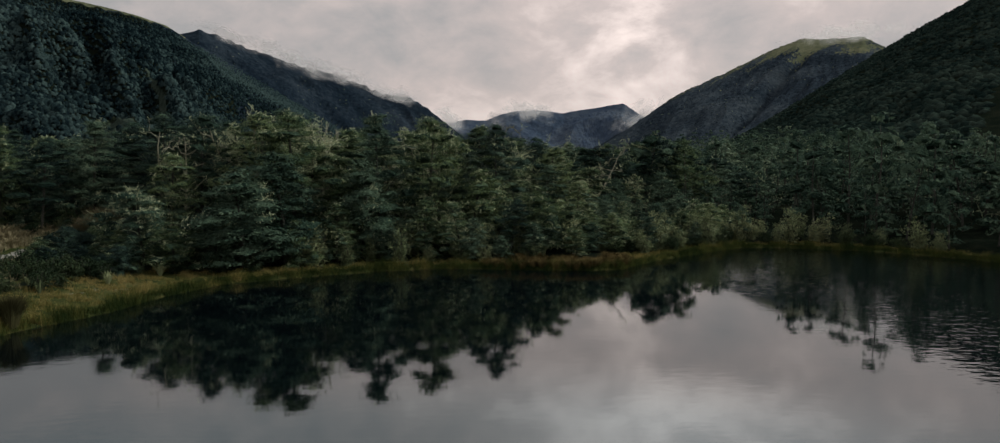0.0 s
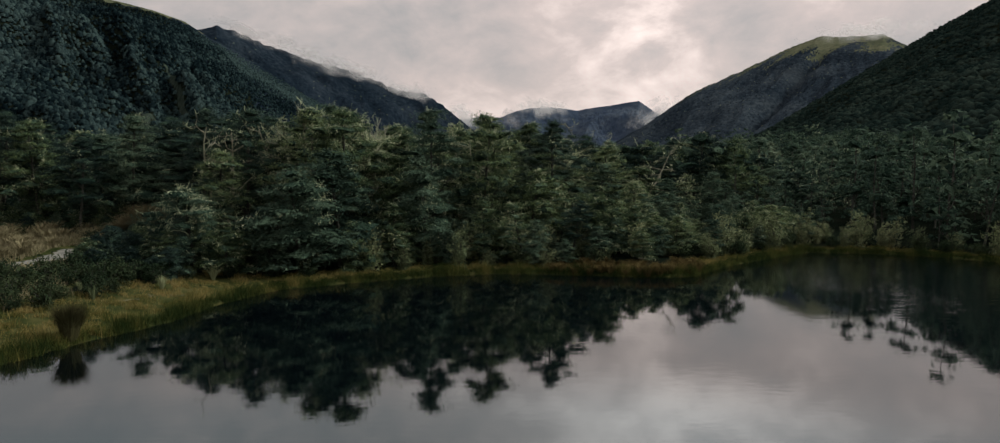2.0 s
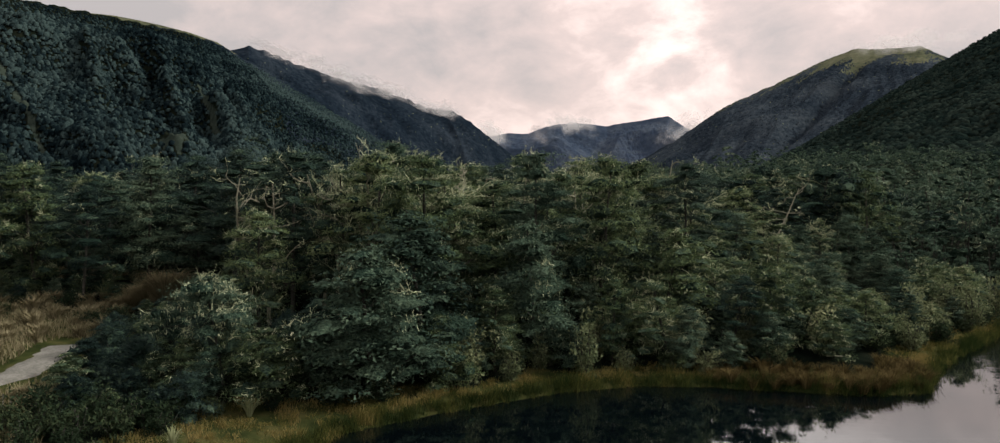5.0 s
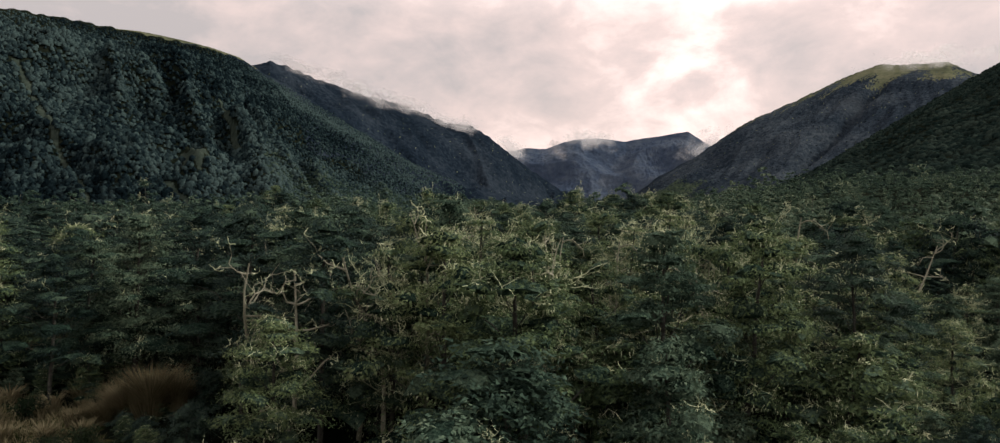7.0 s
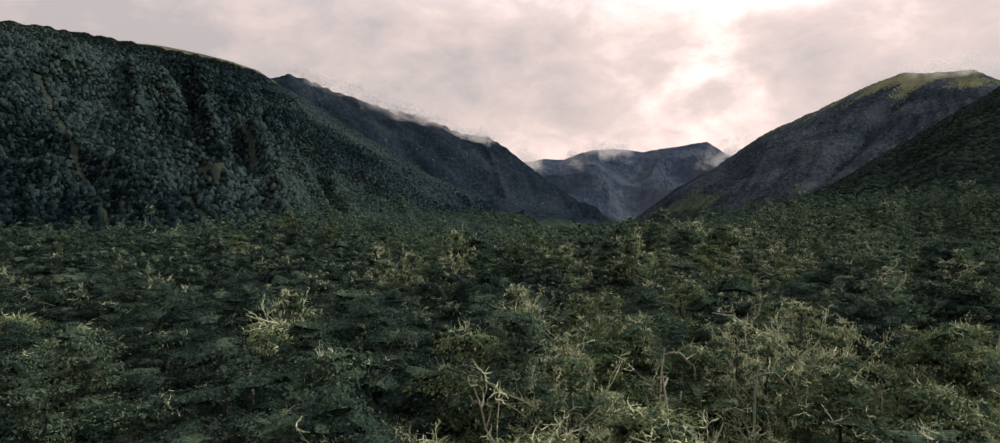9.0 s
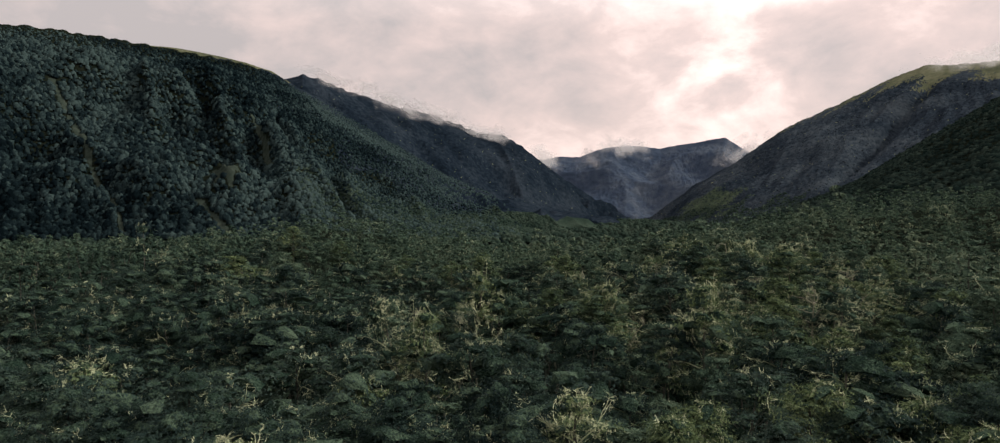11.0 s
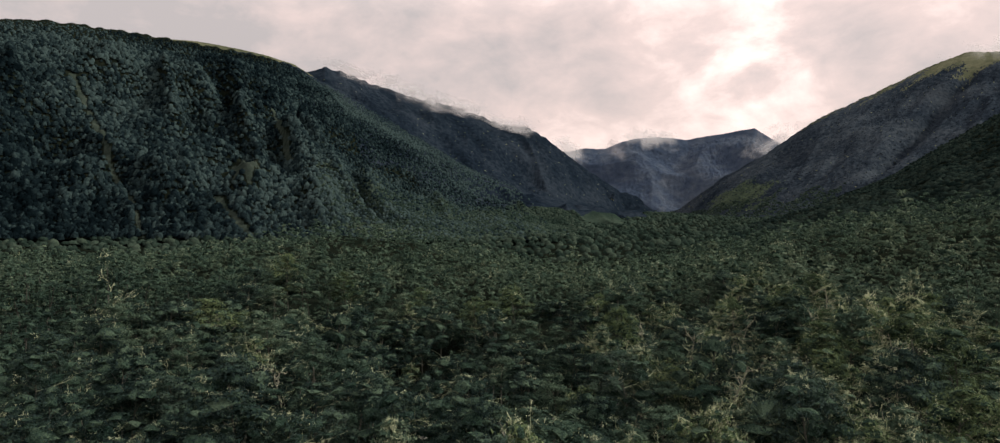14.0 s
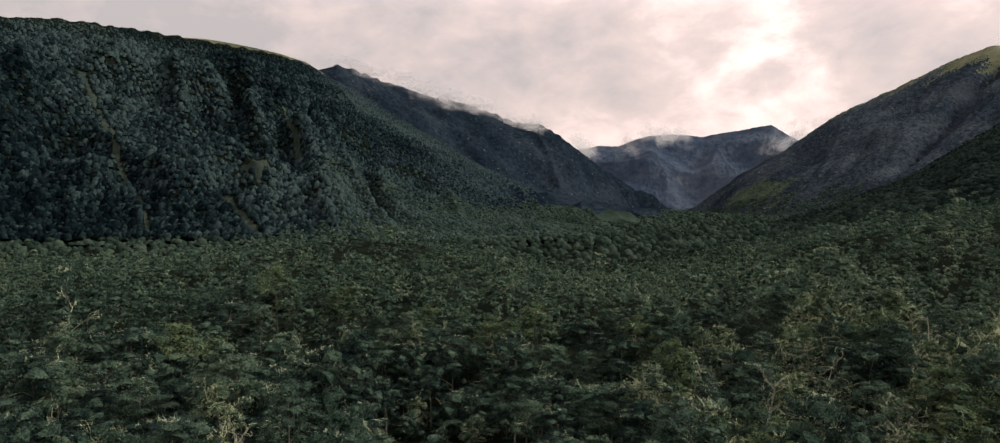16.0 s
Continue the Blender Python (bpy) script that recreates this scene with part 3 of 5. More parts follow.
def fractal(x, y, scale, seed, octaves=3):
    out, a = 0, 1.0
    for o in range(octaves):
        out = out + a * waves(x, y, scale / 2 ** o, seed + 13 * o)
        a *= 0.45
    return out


def valley_side(crest, foot, nu, nv, gully, gully_scale, rough, seed, power=1.15, back=0.35, shear=1.0, calm=1.0, jag=5.0):
    """A mountain side ruled from its foot to its crest and a little down the other side, with gullies and spurs. Returns a grid (nv, nu, 3)."""
    u = np.linspace(0, 1, nu)
    v = np.concatenate([np.linspace(0, 1, nv), 1 + np.linspace(0.04, back, 7)])
    C = interp_line([polar(*p) for p in crest], u)
    F = interp_line([polar(*p) for p in foot], u)
    G = F[None] + (C - F)[None] * v[:, None, None]
    along = np.concatenate([[0], np.cumsum(np.linalg.norm(np.diff(C[:, :2], axis=0), axis=1))])
    vv = np.minimum(v, 1)
    h = np.where(v[:, None] <= 1, vv[:, None] ** (power + 0 * u[None]), 1 - (v[:, None] - 1))
    G[..., 2] = F[None, :, 2] + (C - F)[None, :, 2] * h
    S, V = np.meshgrid(along, v)
    mask = np.sin(np.pi * np.clip(V, 0, 1)) ** 0.7 * (V < 1) * smooth01((1 - V) / 0.3)
    slant = S + (V - 1) * 0.9 * gully_scale * shear
    bend = 0.35 * gully_scale * waves(S, V * 600, gully_scale * 1.7, seed + 5)
    ridged = 1 - np.abs(waves(slant + bend, V * gully_scale * 1.6, gully_scale * 1.5, seed)) * 2
    broad = fractal(G[..., 0], G[..., 1], gully_scale * 2.2, seed + 9)
    mask = mask * calm
    relief = gully * ridged * mask + rough * broad * (0.03 + mask)
    crest_bumps = min(rough * 0.22, jag) * fractal(S, V * 0, gully_scale * 0.35, seed + 21, 3) * np.exp(-((V - 1) / 0.06) ** 2)
    G[..., 2] += relief + crest_bumps
    return G


def grid_faces(nv, nu):
    i = (np.arange(nv - 1)[:, None] * nu + np.arange(nu - 1)[None, :]).ravel()
    return np.stack([i, i + 1, i + nu + 1, i + nu], 1)


def crowns(rng, pos, size, squash=0.85):
    """Lumpy far tree crowns as small domes at pos."""
    n = len(pos)
    a = np.arange(6) * np.pi / 3
    base = np.concatenate([np.stack([np.cos(a), np.sin(a), -0.35 + 0 * a], 1), np.stack([np.cos(a + .5) * .86, np.sin(a + .5) * .86, .38 + 0 * a], 1), [[0, 0, 0.80]]])
    f = []
    for j in range(6):
        k = (j + 1) % 6
        f += [(j, k, 6 + j), (k, 6 + k, 6 + j), (6 + j, 6 + k, 12)]
    f = np.array(f)
    s = np.asarray(size)[:, None, None]
    rot = rng.uniform(0, 6.3, n)
    c, q = np.cos(rot)[:, None], np.sin(rot)[:, None]
    b = base[None] * (1 + rng.normal(0, 0.2, (n, 13, 1)))
    v = np.stack([b[..., 0] * c - b[..., 1] * q, b[..., 0] * q + b[..., 1] * c, b[..., 2] * squash * rng.uniform(0.8, 1.2, (n, 1))], -1) * s + pos[:, None, :]
    return v.reshape(-1, 3), (f[None] + 13 * np.arange(n)[:, None, None]).reshape(-1, 3)


def sample_cells(rng, G, n, v0, v1, u0=0.0, u1=1.0, aspect=1.6):
    """Places spread evenly over a grid surface, one at random in each cell."""
    a = max(2, int(math.sqrt(n * aspect)))
    b = max(2, int(n / a))
    I, J = np.meshgrid(np.arange(a), np.arange(b))
    fu = (I.ravel() + rng.uniform(0, 1, a * b)) / a
    fv = (J.ravel() + rng.uniform(0, 1, a * b)) / b
    nv, nu = G.shape[:2]
    x, y = (u0 + (u1 - u0) * fu) * (nu - 1.001), (v0 + (v1 - v0) * fv) * (nv - 8)
    i, j = x.astype(int), y.astype(int)
    fa, fb = (x - i)[:, None], (y - j)[:, None]
    p = (G[j, i] * (1 - fa) + G[j, i + 1] * fa) * (1 - fb) + (G[j + 1, i] * (1 - fa) + G[j + 1, i + 1] * fa) * fb
    return p, x / (nu - 1), y / (nv - 8)


def slope_mesh(name, label, G, mats, index=None):
    nv, nu = G.shape[:2]
    ob = new(name, mesh_np(name, G.reshape(-1, 3), grid_faces(nv, nu), mats, True, index))
    return tagged(ob, label, "mountain", kind="structure")


SCAR_LINES = [([(0.317, 0.667), (0.332, 0.535), (0.351, 0.242), (0.371, 0.141), (0.39, 0.0)], 0.0024), ([(0.537, 0.515), (0.56, 0.283)], 0.0026),
              ([(0.471, 0.111), (0.49, 0.061), (0.517, 0.0)], 0.0042)]


def scars(u, v, margin=1.0):
    """Where landslips have bared the near western face (true on bare ground)."""
    s = (((u - 0.503) / 0.022) ** 2 + ((v - 0.20) / 0.075) ** 2 < (0.7 + 0.5 * np.sin(u * 300) * np.sin(v * 60)) * margin) & (v > 0.08)
    for line, w in SCAR_LINES:
        lv, lu = [q[1] for q in line][::-1], [q[0] for q in line][::-1]
        s = s | ((np.abs(u - np.interp(v, lv, lu)) < w * margin * (0.6 + 0.7 * np.sin(v * 40) ** 2)) & (v > lv[0]) & (v < lv[-1]))
    return s


WEST_CREST = [(-75, 11.0, 1650), (-60, 11.6, 1750), (-50, 11.9, 1800), (-42.4, 12.3, 1850), (-38.5, 12.75, 1950), (-33.4, 12.7, 2050), (-29.4, 12.35, 2150),
              (-25, 11.9, 2300), (-21.7, 11.2, 2450), (-18, 9.3, 2550), (-13, 6.6, 2600), (-8, 3.6, 2700), (-3, 1.5, 2900), (2, 0.3, 3100), (6.5, -0.7, 3300)]
WEST_FOOT = [(-75, -1, 1150), (-60, -1, 1200), (-50, -1.2, 1250), (-42.4, -1.4, 1300), (-38.5, -1.5, 1300), (-33.4, -1.6, 1270), (-29.4, -1.7, 1220),
             (-25, -1.8, 1170), (-20, -2.0, 1120), (-15, -2.0, 1090), (-9, -2.1, 1080), (-3, -2.1, 1120), (2, -2.0, 1250), (5.5, -1.8, 1600), (8, -1.5, 2100)]
TOP_CREST = [(-33, 11.9, 2450), (-31, 12.35, 2450), (-28.5, 12.42, 2450), (-26, 12.15, 2480), (-23.5, 11.75, 2520), (-21.5, 11.2, 2560), (-19.8, 10.2, 2600)]
TOP_FOOT = [(-33, 10, 2250), (-31, 10, 2250), (-28.5, 10, 2280), (-26, 10, 2320), (-23.5, 9.6, 2400), (-21.5, 9, 2450), (-19.8, 8, 2500)]
FARWEST_CREST = [(-27, 10.6, 2900), (-22.5, 10.4, 2850), (-20.4, 10.7, 2800), (-19.2, 11.15, 2800), (-17.6, 10.75, 2850), (-15.8, 10.05, 2950), (-11.7, 8.8, 3100), (-9.5, 8.4, 3200),
                 (-7.4, 7.75, 3300), (-5.0, 6.75, 3400), (-2.6, 6.5, 3500), (-0.94, 5.45, 3600), (1.8, 3.3, 3750), (4.5, 1.4, 3850), (7.1, -0.45, 3950)]
FARWEST_FOOT = [(-27, -1, 2000), (-22.5, -1, 2000), (-20.4, -1, 2000), (-19.2, -1, 2000), (-17.6, -1, 2000), (-15.8, -1, 2050), (-11, -1, 2100), (-8, -1, 2200),
                (-5, -1, 2350), (-2, -1, 2500), (0, -1, 2700), (2, -1, 2950), (4, -1, 3250), (6, -0.9, 3600), (8, -0.9, 3900)]
EAST_CREST = [(9.0, -0.7, 3950), (11.2, 1.0, 3800), (12.8, 2.28, 3700), (15.8, 3.96, 3600), (19.6, 6.55, 3700), (23.7, 8.34, 3900), (26.4, 9.6, 4050), (28.7, 10.4, 4100),
              (31, 10.25, 4050), (33.2, 10.2, 3950), (35.5, 8.8, 3850), (42, 8.0, 3500), (60, 8, 3300)]
EAST_FOOT = [(8.3, -0.9, 3900), (9.5, -0.9, 3500), (10.5, -0.9, 3200), (12.5, -0.9, 2800), (15, -0.9, 2500), (18, -0.9, 2300), (21, -0.9, 2200), (25, -0.9, 2100),
             (28, -0.9, 2050), (31, -0.9, 2000), (37, -0.9, 1950), (46, -0.9, 1900), (60, -0.9, 1900)]
SPUR_CREST = [(9.4, -2.4, 2900), (11.5, -2.1, 2800), (14.8, -1.6, 2700), (18, -0.5, 2650), (22, 1.3, 2600), (24.5, 2.5, 2560), (27.5, 4.5, 2500), (31.5, 7.0, 2450), (34.6, 8.85, 2400),
              (37.7, 10.55, 2350), (41, 12.2, 2300), (45, 13.8, 2250), (60, 17, 2200)]
SPUR_FOOT = [(8.8, -1.6, 2300), (9.8, -2.0, 1500), (12, -2.1, 1150), (15, -1.9, 980), (19, -1.3, 900), (23, -1.0, 800), (26, -0.8, 720), (30, -0.5, 650), (34, -0.3, 600),
             (38, -0.2, 580), (41, -0.1, 570), (46, 0, 560), (60, 0, 540)]
HEAD_CREST = [(-6, 3.6, 4550), (-2, 4.2, 4550), (1.76, 4.65, 4500), (3.6, 4.75, 4480), (6.0, 5.5, 4500), (8.0, 5.55, 4520), (10.2, 5.3, 4550), (11.8, 5.55, 4550), (13.3, 5.75, 4540), (15.2, 6.0, 4520),
              (16.3, 5.3, 4500), (18, 4.2, 4500), (22, 4.4, 4550)]
HEAD_FOOT = [(-6, -1, 4000), (-2, -1, 4000), (2, -1, 4000), (4, -1, 4000), (6, -1, 4000), (8, -1, 4000), (10, -1, 4000), (12, -1, 4000), (13, -1, 4000), (15, -1, 4000),
             (16, -1, 4000), (18, -1, 4000), (22, -1, 4000)]


def build_mountains():
    rng = np.random.default_rng(5)
    east_end = smooth01((np.linspace(0, 1, 640) - 0.54) / 0.2)
    G = valley_side(WEST_CREST, WEST_FOOT, 640, 150, 54, 260, 54, 31, 1.15 + 0.22 * east_end, calm=1 - 0.7 * east_end)
    nv, nu = G.shape[:2]
    uu, vv = np.meshgrid((np.arange(nu - 1) + .5) / (nu - 1), np.minimum((np.arange(nv - 1) + .5) / (nv - 8), 2))
    idx = np.where(scars(uu, vv), 1, np.where(vv > 1.0, np.where(uu > 0.78, 4, 2), np.where((uu > 0.64) & (vv < 0.34 + 0.1 * waves(uu * 900, vv * 300, 110, 3)), 4, np.where(vv > 0.5 + 3 * (0.68 - uu) + 0.2 * waves(uu * 900, vv * 300, 130, 6), 3, 0))))
    # M_GROUND below the crowns paints dark shade into the gaps between them
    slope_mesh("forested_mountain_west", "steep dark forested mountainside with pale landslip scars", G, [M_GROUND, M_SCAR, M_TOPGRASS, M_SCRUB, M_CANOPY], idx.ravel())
    tall, low = sample_cells(rng, G, 27000, 0.0, 0.985, 0.17, 0.84, 1.9), sample_cells(rng, G, 10000, 0.25, 0.97, 0.55, 0.84, 0.9)
    p, u, v = (np.concatenate(k) for k in zip(tall, low))
    thin = smooth01((u - 0.50) / 0.24)
    size = np.concatenate([rng.uniform(2.8, 5.4, len(tall[0])) * rng.choice([1, 1, 1, 1.3], len(tall[0])), np.full(len(low[0]), 5.2)]) * (1 - 0.42 * thin)
    keep = ~scars(u, v, 1.5) & (rng.uniform(0, 1, len(u)) > 0.9 * smooth01((u - 0.74) / 0.1))
    p, v, size = p[keep], v[keep], size[keep] * (1.05 - 0.5 * smooth01((v[keep] - 0.8) / 0.2))
    p[:, 2] += 0.45 * size
    p[:, 2] -= 0.35 * size * thin[keep]
    cv, cf = crowns(rng, p, size * rng.uniform(0.75, 1.2, len(p)), 1.5)
    q, qu, qv = sample_cells(rng, G, 10500, 0.0, 0.44, 0.585, 0.88, 1.6)
    q = q[qv < 0.36 + 0.1 * waves(qu * 900, qv * 300, 110, 3)]
    lv, lf = crowns(rng, q, rng.uniform(2.6, 4.8, len(q)))
    tagged(new("mountain_forest_apron", mesh_np("mountain_forest_apron", lv, lf, M_CANOPY, True)), "dark green forest on the lower skirt of the mountain", "forest", kind="stuff")
    # patches of light and shade put into crown colour as darker and silver-green stands
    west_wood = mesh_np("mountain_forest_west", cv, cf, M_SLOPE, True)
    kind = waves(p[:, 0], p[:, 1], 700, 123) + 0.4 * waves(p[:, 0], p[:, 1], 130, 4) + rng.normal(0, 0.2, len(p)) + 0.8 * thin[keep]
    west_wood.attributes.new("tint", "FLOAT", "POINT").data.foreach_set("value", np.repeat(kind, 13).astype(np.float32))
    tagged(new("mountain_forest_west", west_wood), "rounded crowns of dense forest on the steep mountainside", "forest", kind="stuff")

    top = valley_side(TOP_CREST, TOP_FOOT, 60, 12, 0, 200, 5, 71, power=0.8, back=0.6)
    slope_mesh("grassy_top_west", "bare grassy summit ridge above the forest", top, [M_TOPGRASS])

    G = valley_side(FARWEST_CREST, FARWEST_FOOT, 340, 140, 42, 380, 60, 77, power=1.1, jag=6.5)
    G[..., 2] += rng.normal(0, 2.4, G.shape[:2]) * (np.arange(G.shape[0]) < 0.84 * G.shape[0])[:, None]
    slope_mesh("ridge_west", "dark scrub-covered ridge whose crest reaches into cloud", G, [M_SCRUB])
    p, u, v = sample_cells(rng, G, 400, 0.0, 0.9)
    cv, cf = crowns(rng, p, rng.uniform(1.0, 2.8, len(p)), 0.9)
    tagged(new("mountain_forest_ridge", mesh_np("mountain_forest_ridge", cv, cf, M_PALE, True)), "scattered pale bushes on the dark ridge side", "forest", kind="stuff")

    G = valley_side(EAST_CREST, EAST_FOOT, 340, 150, 15, 330, 24, 55, power=1.05, shear=0.5)
    G[..., 2] += rng.normal(0, 2.4, G.shape[:2]) * (np.arange(G.shape[0]) < 0.84 * G.shape[0])[:, None]
    nv, nu = G.shape[:2]
    # the ravine below the dome, and the rocky flank beyond it
    uu, vv = np.meshgrid(np.arange(nu) / (nu - 1), np.arange(nv) / (nv - 8))
    down = smooth01((0.93 - vv) / 0.2) * smooth01((vv - 0.12) / 0.25)
    G[..., 2] -= down * (70 * np.exp(-((uu - 0.615 + 0.17 * (0.85 - vv)) / 0.022) ** 2) + 9 * waves(uu * 2600, vv * 900, 190, 63) * smooth01((uu - 0.60) / 0.04))
    uu, vv = np.meshgrid((np.arange(nu - 1) + .5) / (nu - 1), (np.arange(nv - 1) + .5) / (nv - 8))
    ragged = rng.normal(0, 0.03, uu.shape) + 0.10 * waves(uu * 900, vv * 300, 120, 8) + 0.05 * waves(uu * 900, vv * 300, 25, 9)
    idx = np.where(vv > 0.84 + ragged + 0.7 * np.abs(uu - 0.60) - 0.25 * np.maximum(0, uu - 0.60), 1, 0)
    # meadow spread wide to put sunlit, hazy brightness into the lower slope
    idx = np.where(((uu - 0.26) / 0.09) ** 2 + ((vv - 0.22) / 0.15) ** 2 < 0.8 + 6 * ragged, 2, idx)
    slope_mesh("domed_mountain_east", "scrub-covered mountain with a rounded grassy sunlit top", G, [M_SCRUB_LIT, M_TOPGRASS, M_MEADOW], idx.ravel())
    p, u, v = sample_cells(rng, G, 700, 0.0, 0.9)
    cv, cf = crowns(rng, p, rng.uniform(1.0, 2.8, len(p)), 0.9)
    tagged(new("mountain_forest_east", mesh_np("mountain_forest_east", cv, cf, M_PALE, True)), "scattered pale bushes on the eastern slope", "forest", kind="stuff")

    p, u, v = sample_cells(rng, G, 6500, 0.05, 0.86, 0.0, 0.75)
    cv, cf = crowns(rng, p, rng.uniform(1.6, 4.2, len(p)), 0.8)
    tagged(new("mountain_scrub_east", mesh_np("mountain_scrub_east", cv, cf, M_SCRUB_LIT, True)), "dark scrub bushes over the eastern slope", "scrub", kind="stuff")
    q, qu, qv = sample_cells(rng, G, 9000, 0.0, 0.40, 0.0, 0.62, 1.6)
    q = q[qv < 0.13 + 0.12 * waves(qu * 900, qv * 300, 110, 5)]
    lv, lf = crowns(rng, q, rng.uniform(3.0, 5.6, len(q)))
    tagged(new("mountain_forest_apron", mesh_np("mountain_forest_apron", lv, lf, M_CANOPY, True)), "dark green forest along the foot of the eastern mountain", "forest", kind="stuff")

    G = valley_side(SPUR_CREST, SPUR_FOOT, 160, 60, 14, 180, 8, 91)
    # near-black floor colour stands in for shade between the spur's crowns
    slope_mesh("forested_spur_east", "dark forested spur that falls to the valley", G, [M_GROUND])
    p, u, v = sample_cells(rng, G, 14000, 0.0, 1.0, 0.0, 0.9)
    cv, cf = crowns(rng, p, rng.uniform(3.8, 7.0, len(p)))
    tagged(new("mountain_forest_spur", mesh_np("mountain_forest_spur", cv, cf, M_SPUR, True)), "dense dark forest crowns on the eastern spur", "forest", kind="stuff")

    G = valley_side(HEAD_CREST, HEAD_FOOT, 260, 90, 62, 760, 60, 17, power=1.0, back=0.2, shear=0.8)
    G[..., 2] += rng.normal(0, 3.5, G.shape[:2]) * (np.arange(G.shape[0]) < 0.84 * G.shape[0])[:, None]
    slope_mesh("valley_head_mountain", "far mountain, coloured haze blue-grey, that closes the valley", G, [M_FARROCK])


build_mountains()

# ------------------------------------------------------------------ forest
RNG = np.random.default_rng(42)


def dart_throw(rng, x0, x1, y0, y1, gap, tries, ok, seeds=()):
    """Scattered places at least gap apart where ok(x, y) holds."""
    cell, grid, out = gap, {}, []

    def near(x, y):
        i, j = int(x // cell), int(y // cell)
        for a in (-1, 0, 1):
            for b in (-1, 0, 1):
                for (px, py) in grid.get((i + a, j + b), ()):
                    if (px - x) ** 2 + (py - y) ** 2 < gap * gap:
                        return True
        return False
    for p in seeds:
        grid.setdefault((int(p[0] // cell), int(p[1] // cell)), []).append((p[0], p[1]))
    xs, ys = rng.uniform(x0, x1, tries), rng.uniform(y0, y1, tries)
    good = ok(xs, ys)
    for x, y in zip(xs[good], ys[good]):
        if not near(x, y):
            grid.setdefault((int(x // cell), int(y // cell)), []).append((x, y))
            out.append((x, y))
    return out


ROAD = [(-62, 2), (-48, 16), (-38, 25.5), (-33, 30), (-30.2, 34.5), (-30.6, 39), (-32.2, 45)]
TRAIL = [(-46, 84), (-44, 105), (-42, 128), (-39, 147), (-46, 178), (-41, 219), (-36, 223), (-20.5, 225), (12, 232)]


def on_line(line, x, y, w):
    """Whether a place lies within w of a polyline."""
    hit = np.zeros(np.shape(x), bool)
    for (ax, ay), (bx, by) in zip(line, line[1:]):
        t = np.clip(((x - ax) * (bx - ax) + (y - ay) * (by - ay)) / ((bx - ax) ** 2 + (by - ay) ** 2), 0, 1)
        hit |= np.hypot(x - ax - t * (bx - ax), y - ay - t * (by - ay)) < w
    return hit


def on_trail(x, y):
    return on_line(TRAIL, x, y, 2.2)


def shore_gap(x, y):
    """How far the forest stands back from the water."""
    return 3.6 + 7 * bell(x, y, -14, 18, 12, 17) + 4 * bell(x, y, 36, 44, 9, 8) + 1.2 * waves(x, y, 16, 6)


def wooded(x, y):
    open_side = (x < 10.8 - 0.495 * (y + 24.6)) & (y < 65) & (x > -90)
    return (lake_distance(x, y) > shore_gap(x, y)) & ~clearing(x, y) & ~open_side & ~on_line(ROAD, x, y, 3.5)


def canopy_height(x, y, d):
    """How tall the trees grow: lower at the shore, lowest on the eastern one, in uneven clumps."""
    east = smooth01((x - 24) / 14) * smooth01((120 - y) / 30) * smooth01((92 - x) / 14)
    ramp = 60 * east + 11 * (1 - east)
    h = 6.2 + 10.2 * smooth01((d - 3) / ramp) - 1.2 * east + 2.0 * (1 - east) * smooth01((20 - d) / 8)
    return float(h * (1 + 0.17 * waves(x, y, 38, 12)))


def near_stand(x, y):
    return ((x > -48) | ((x > -78) & (y > 62))) & (x < 62) & (y > 26) & (y < 101)


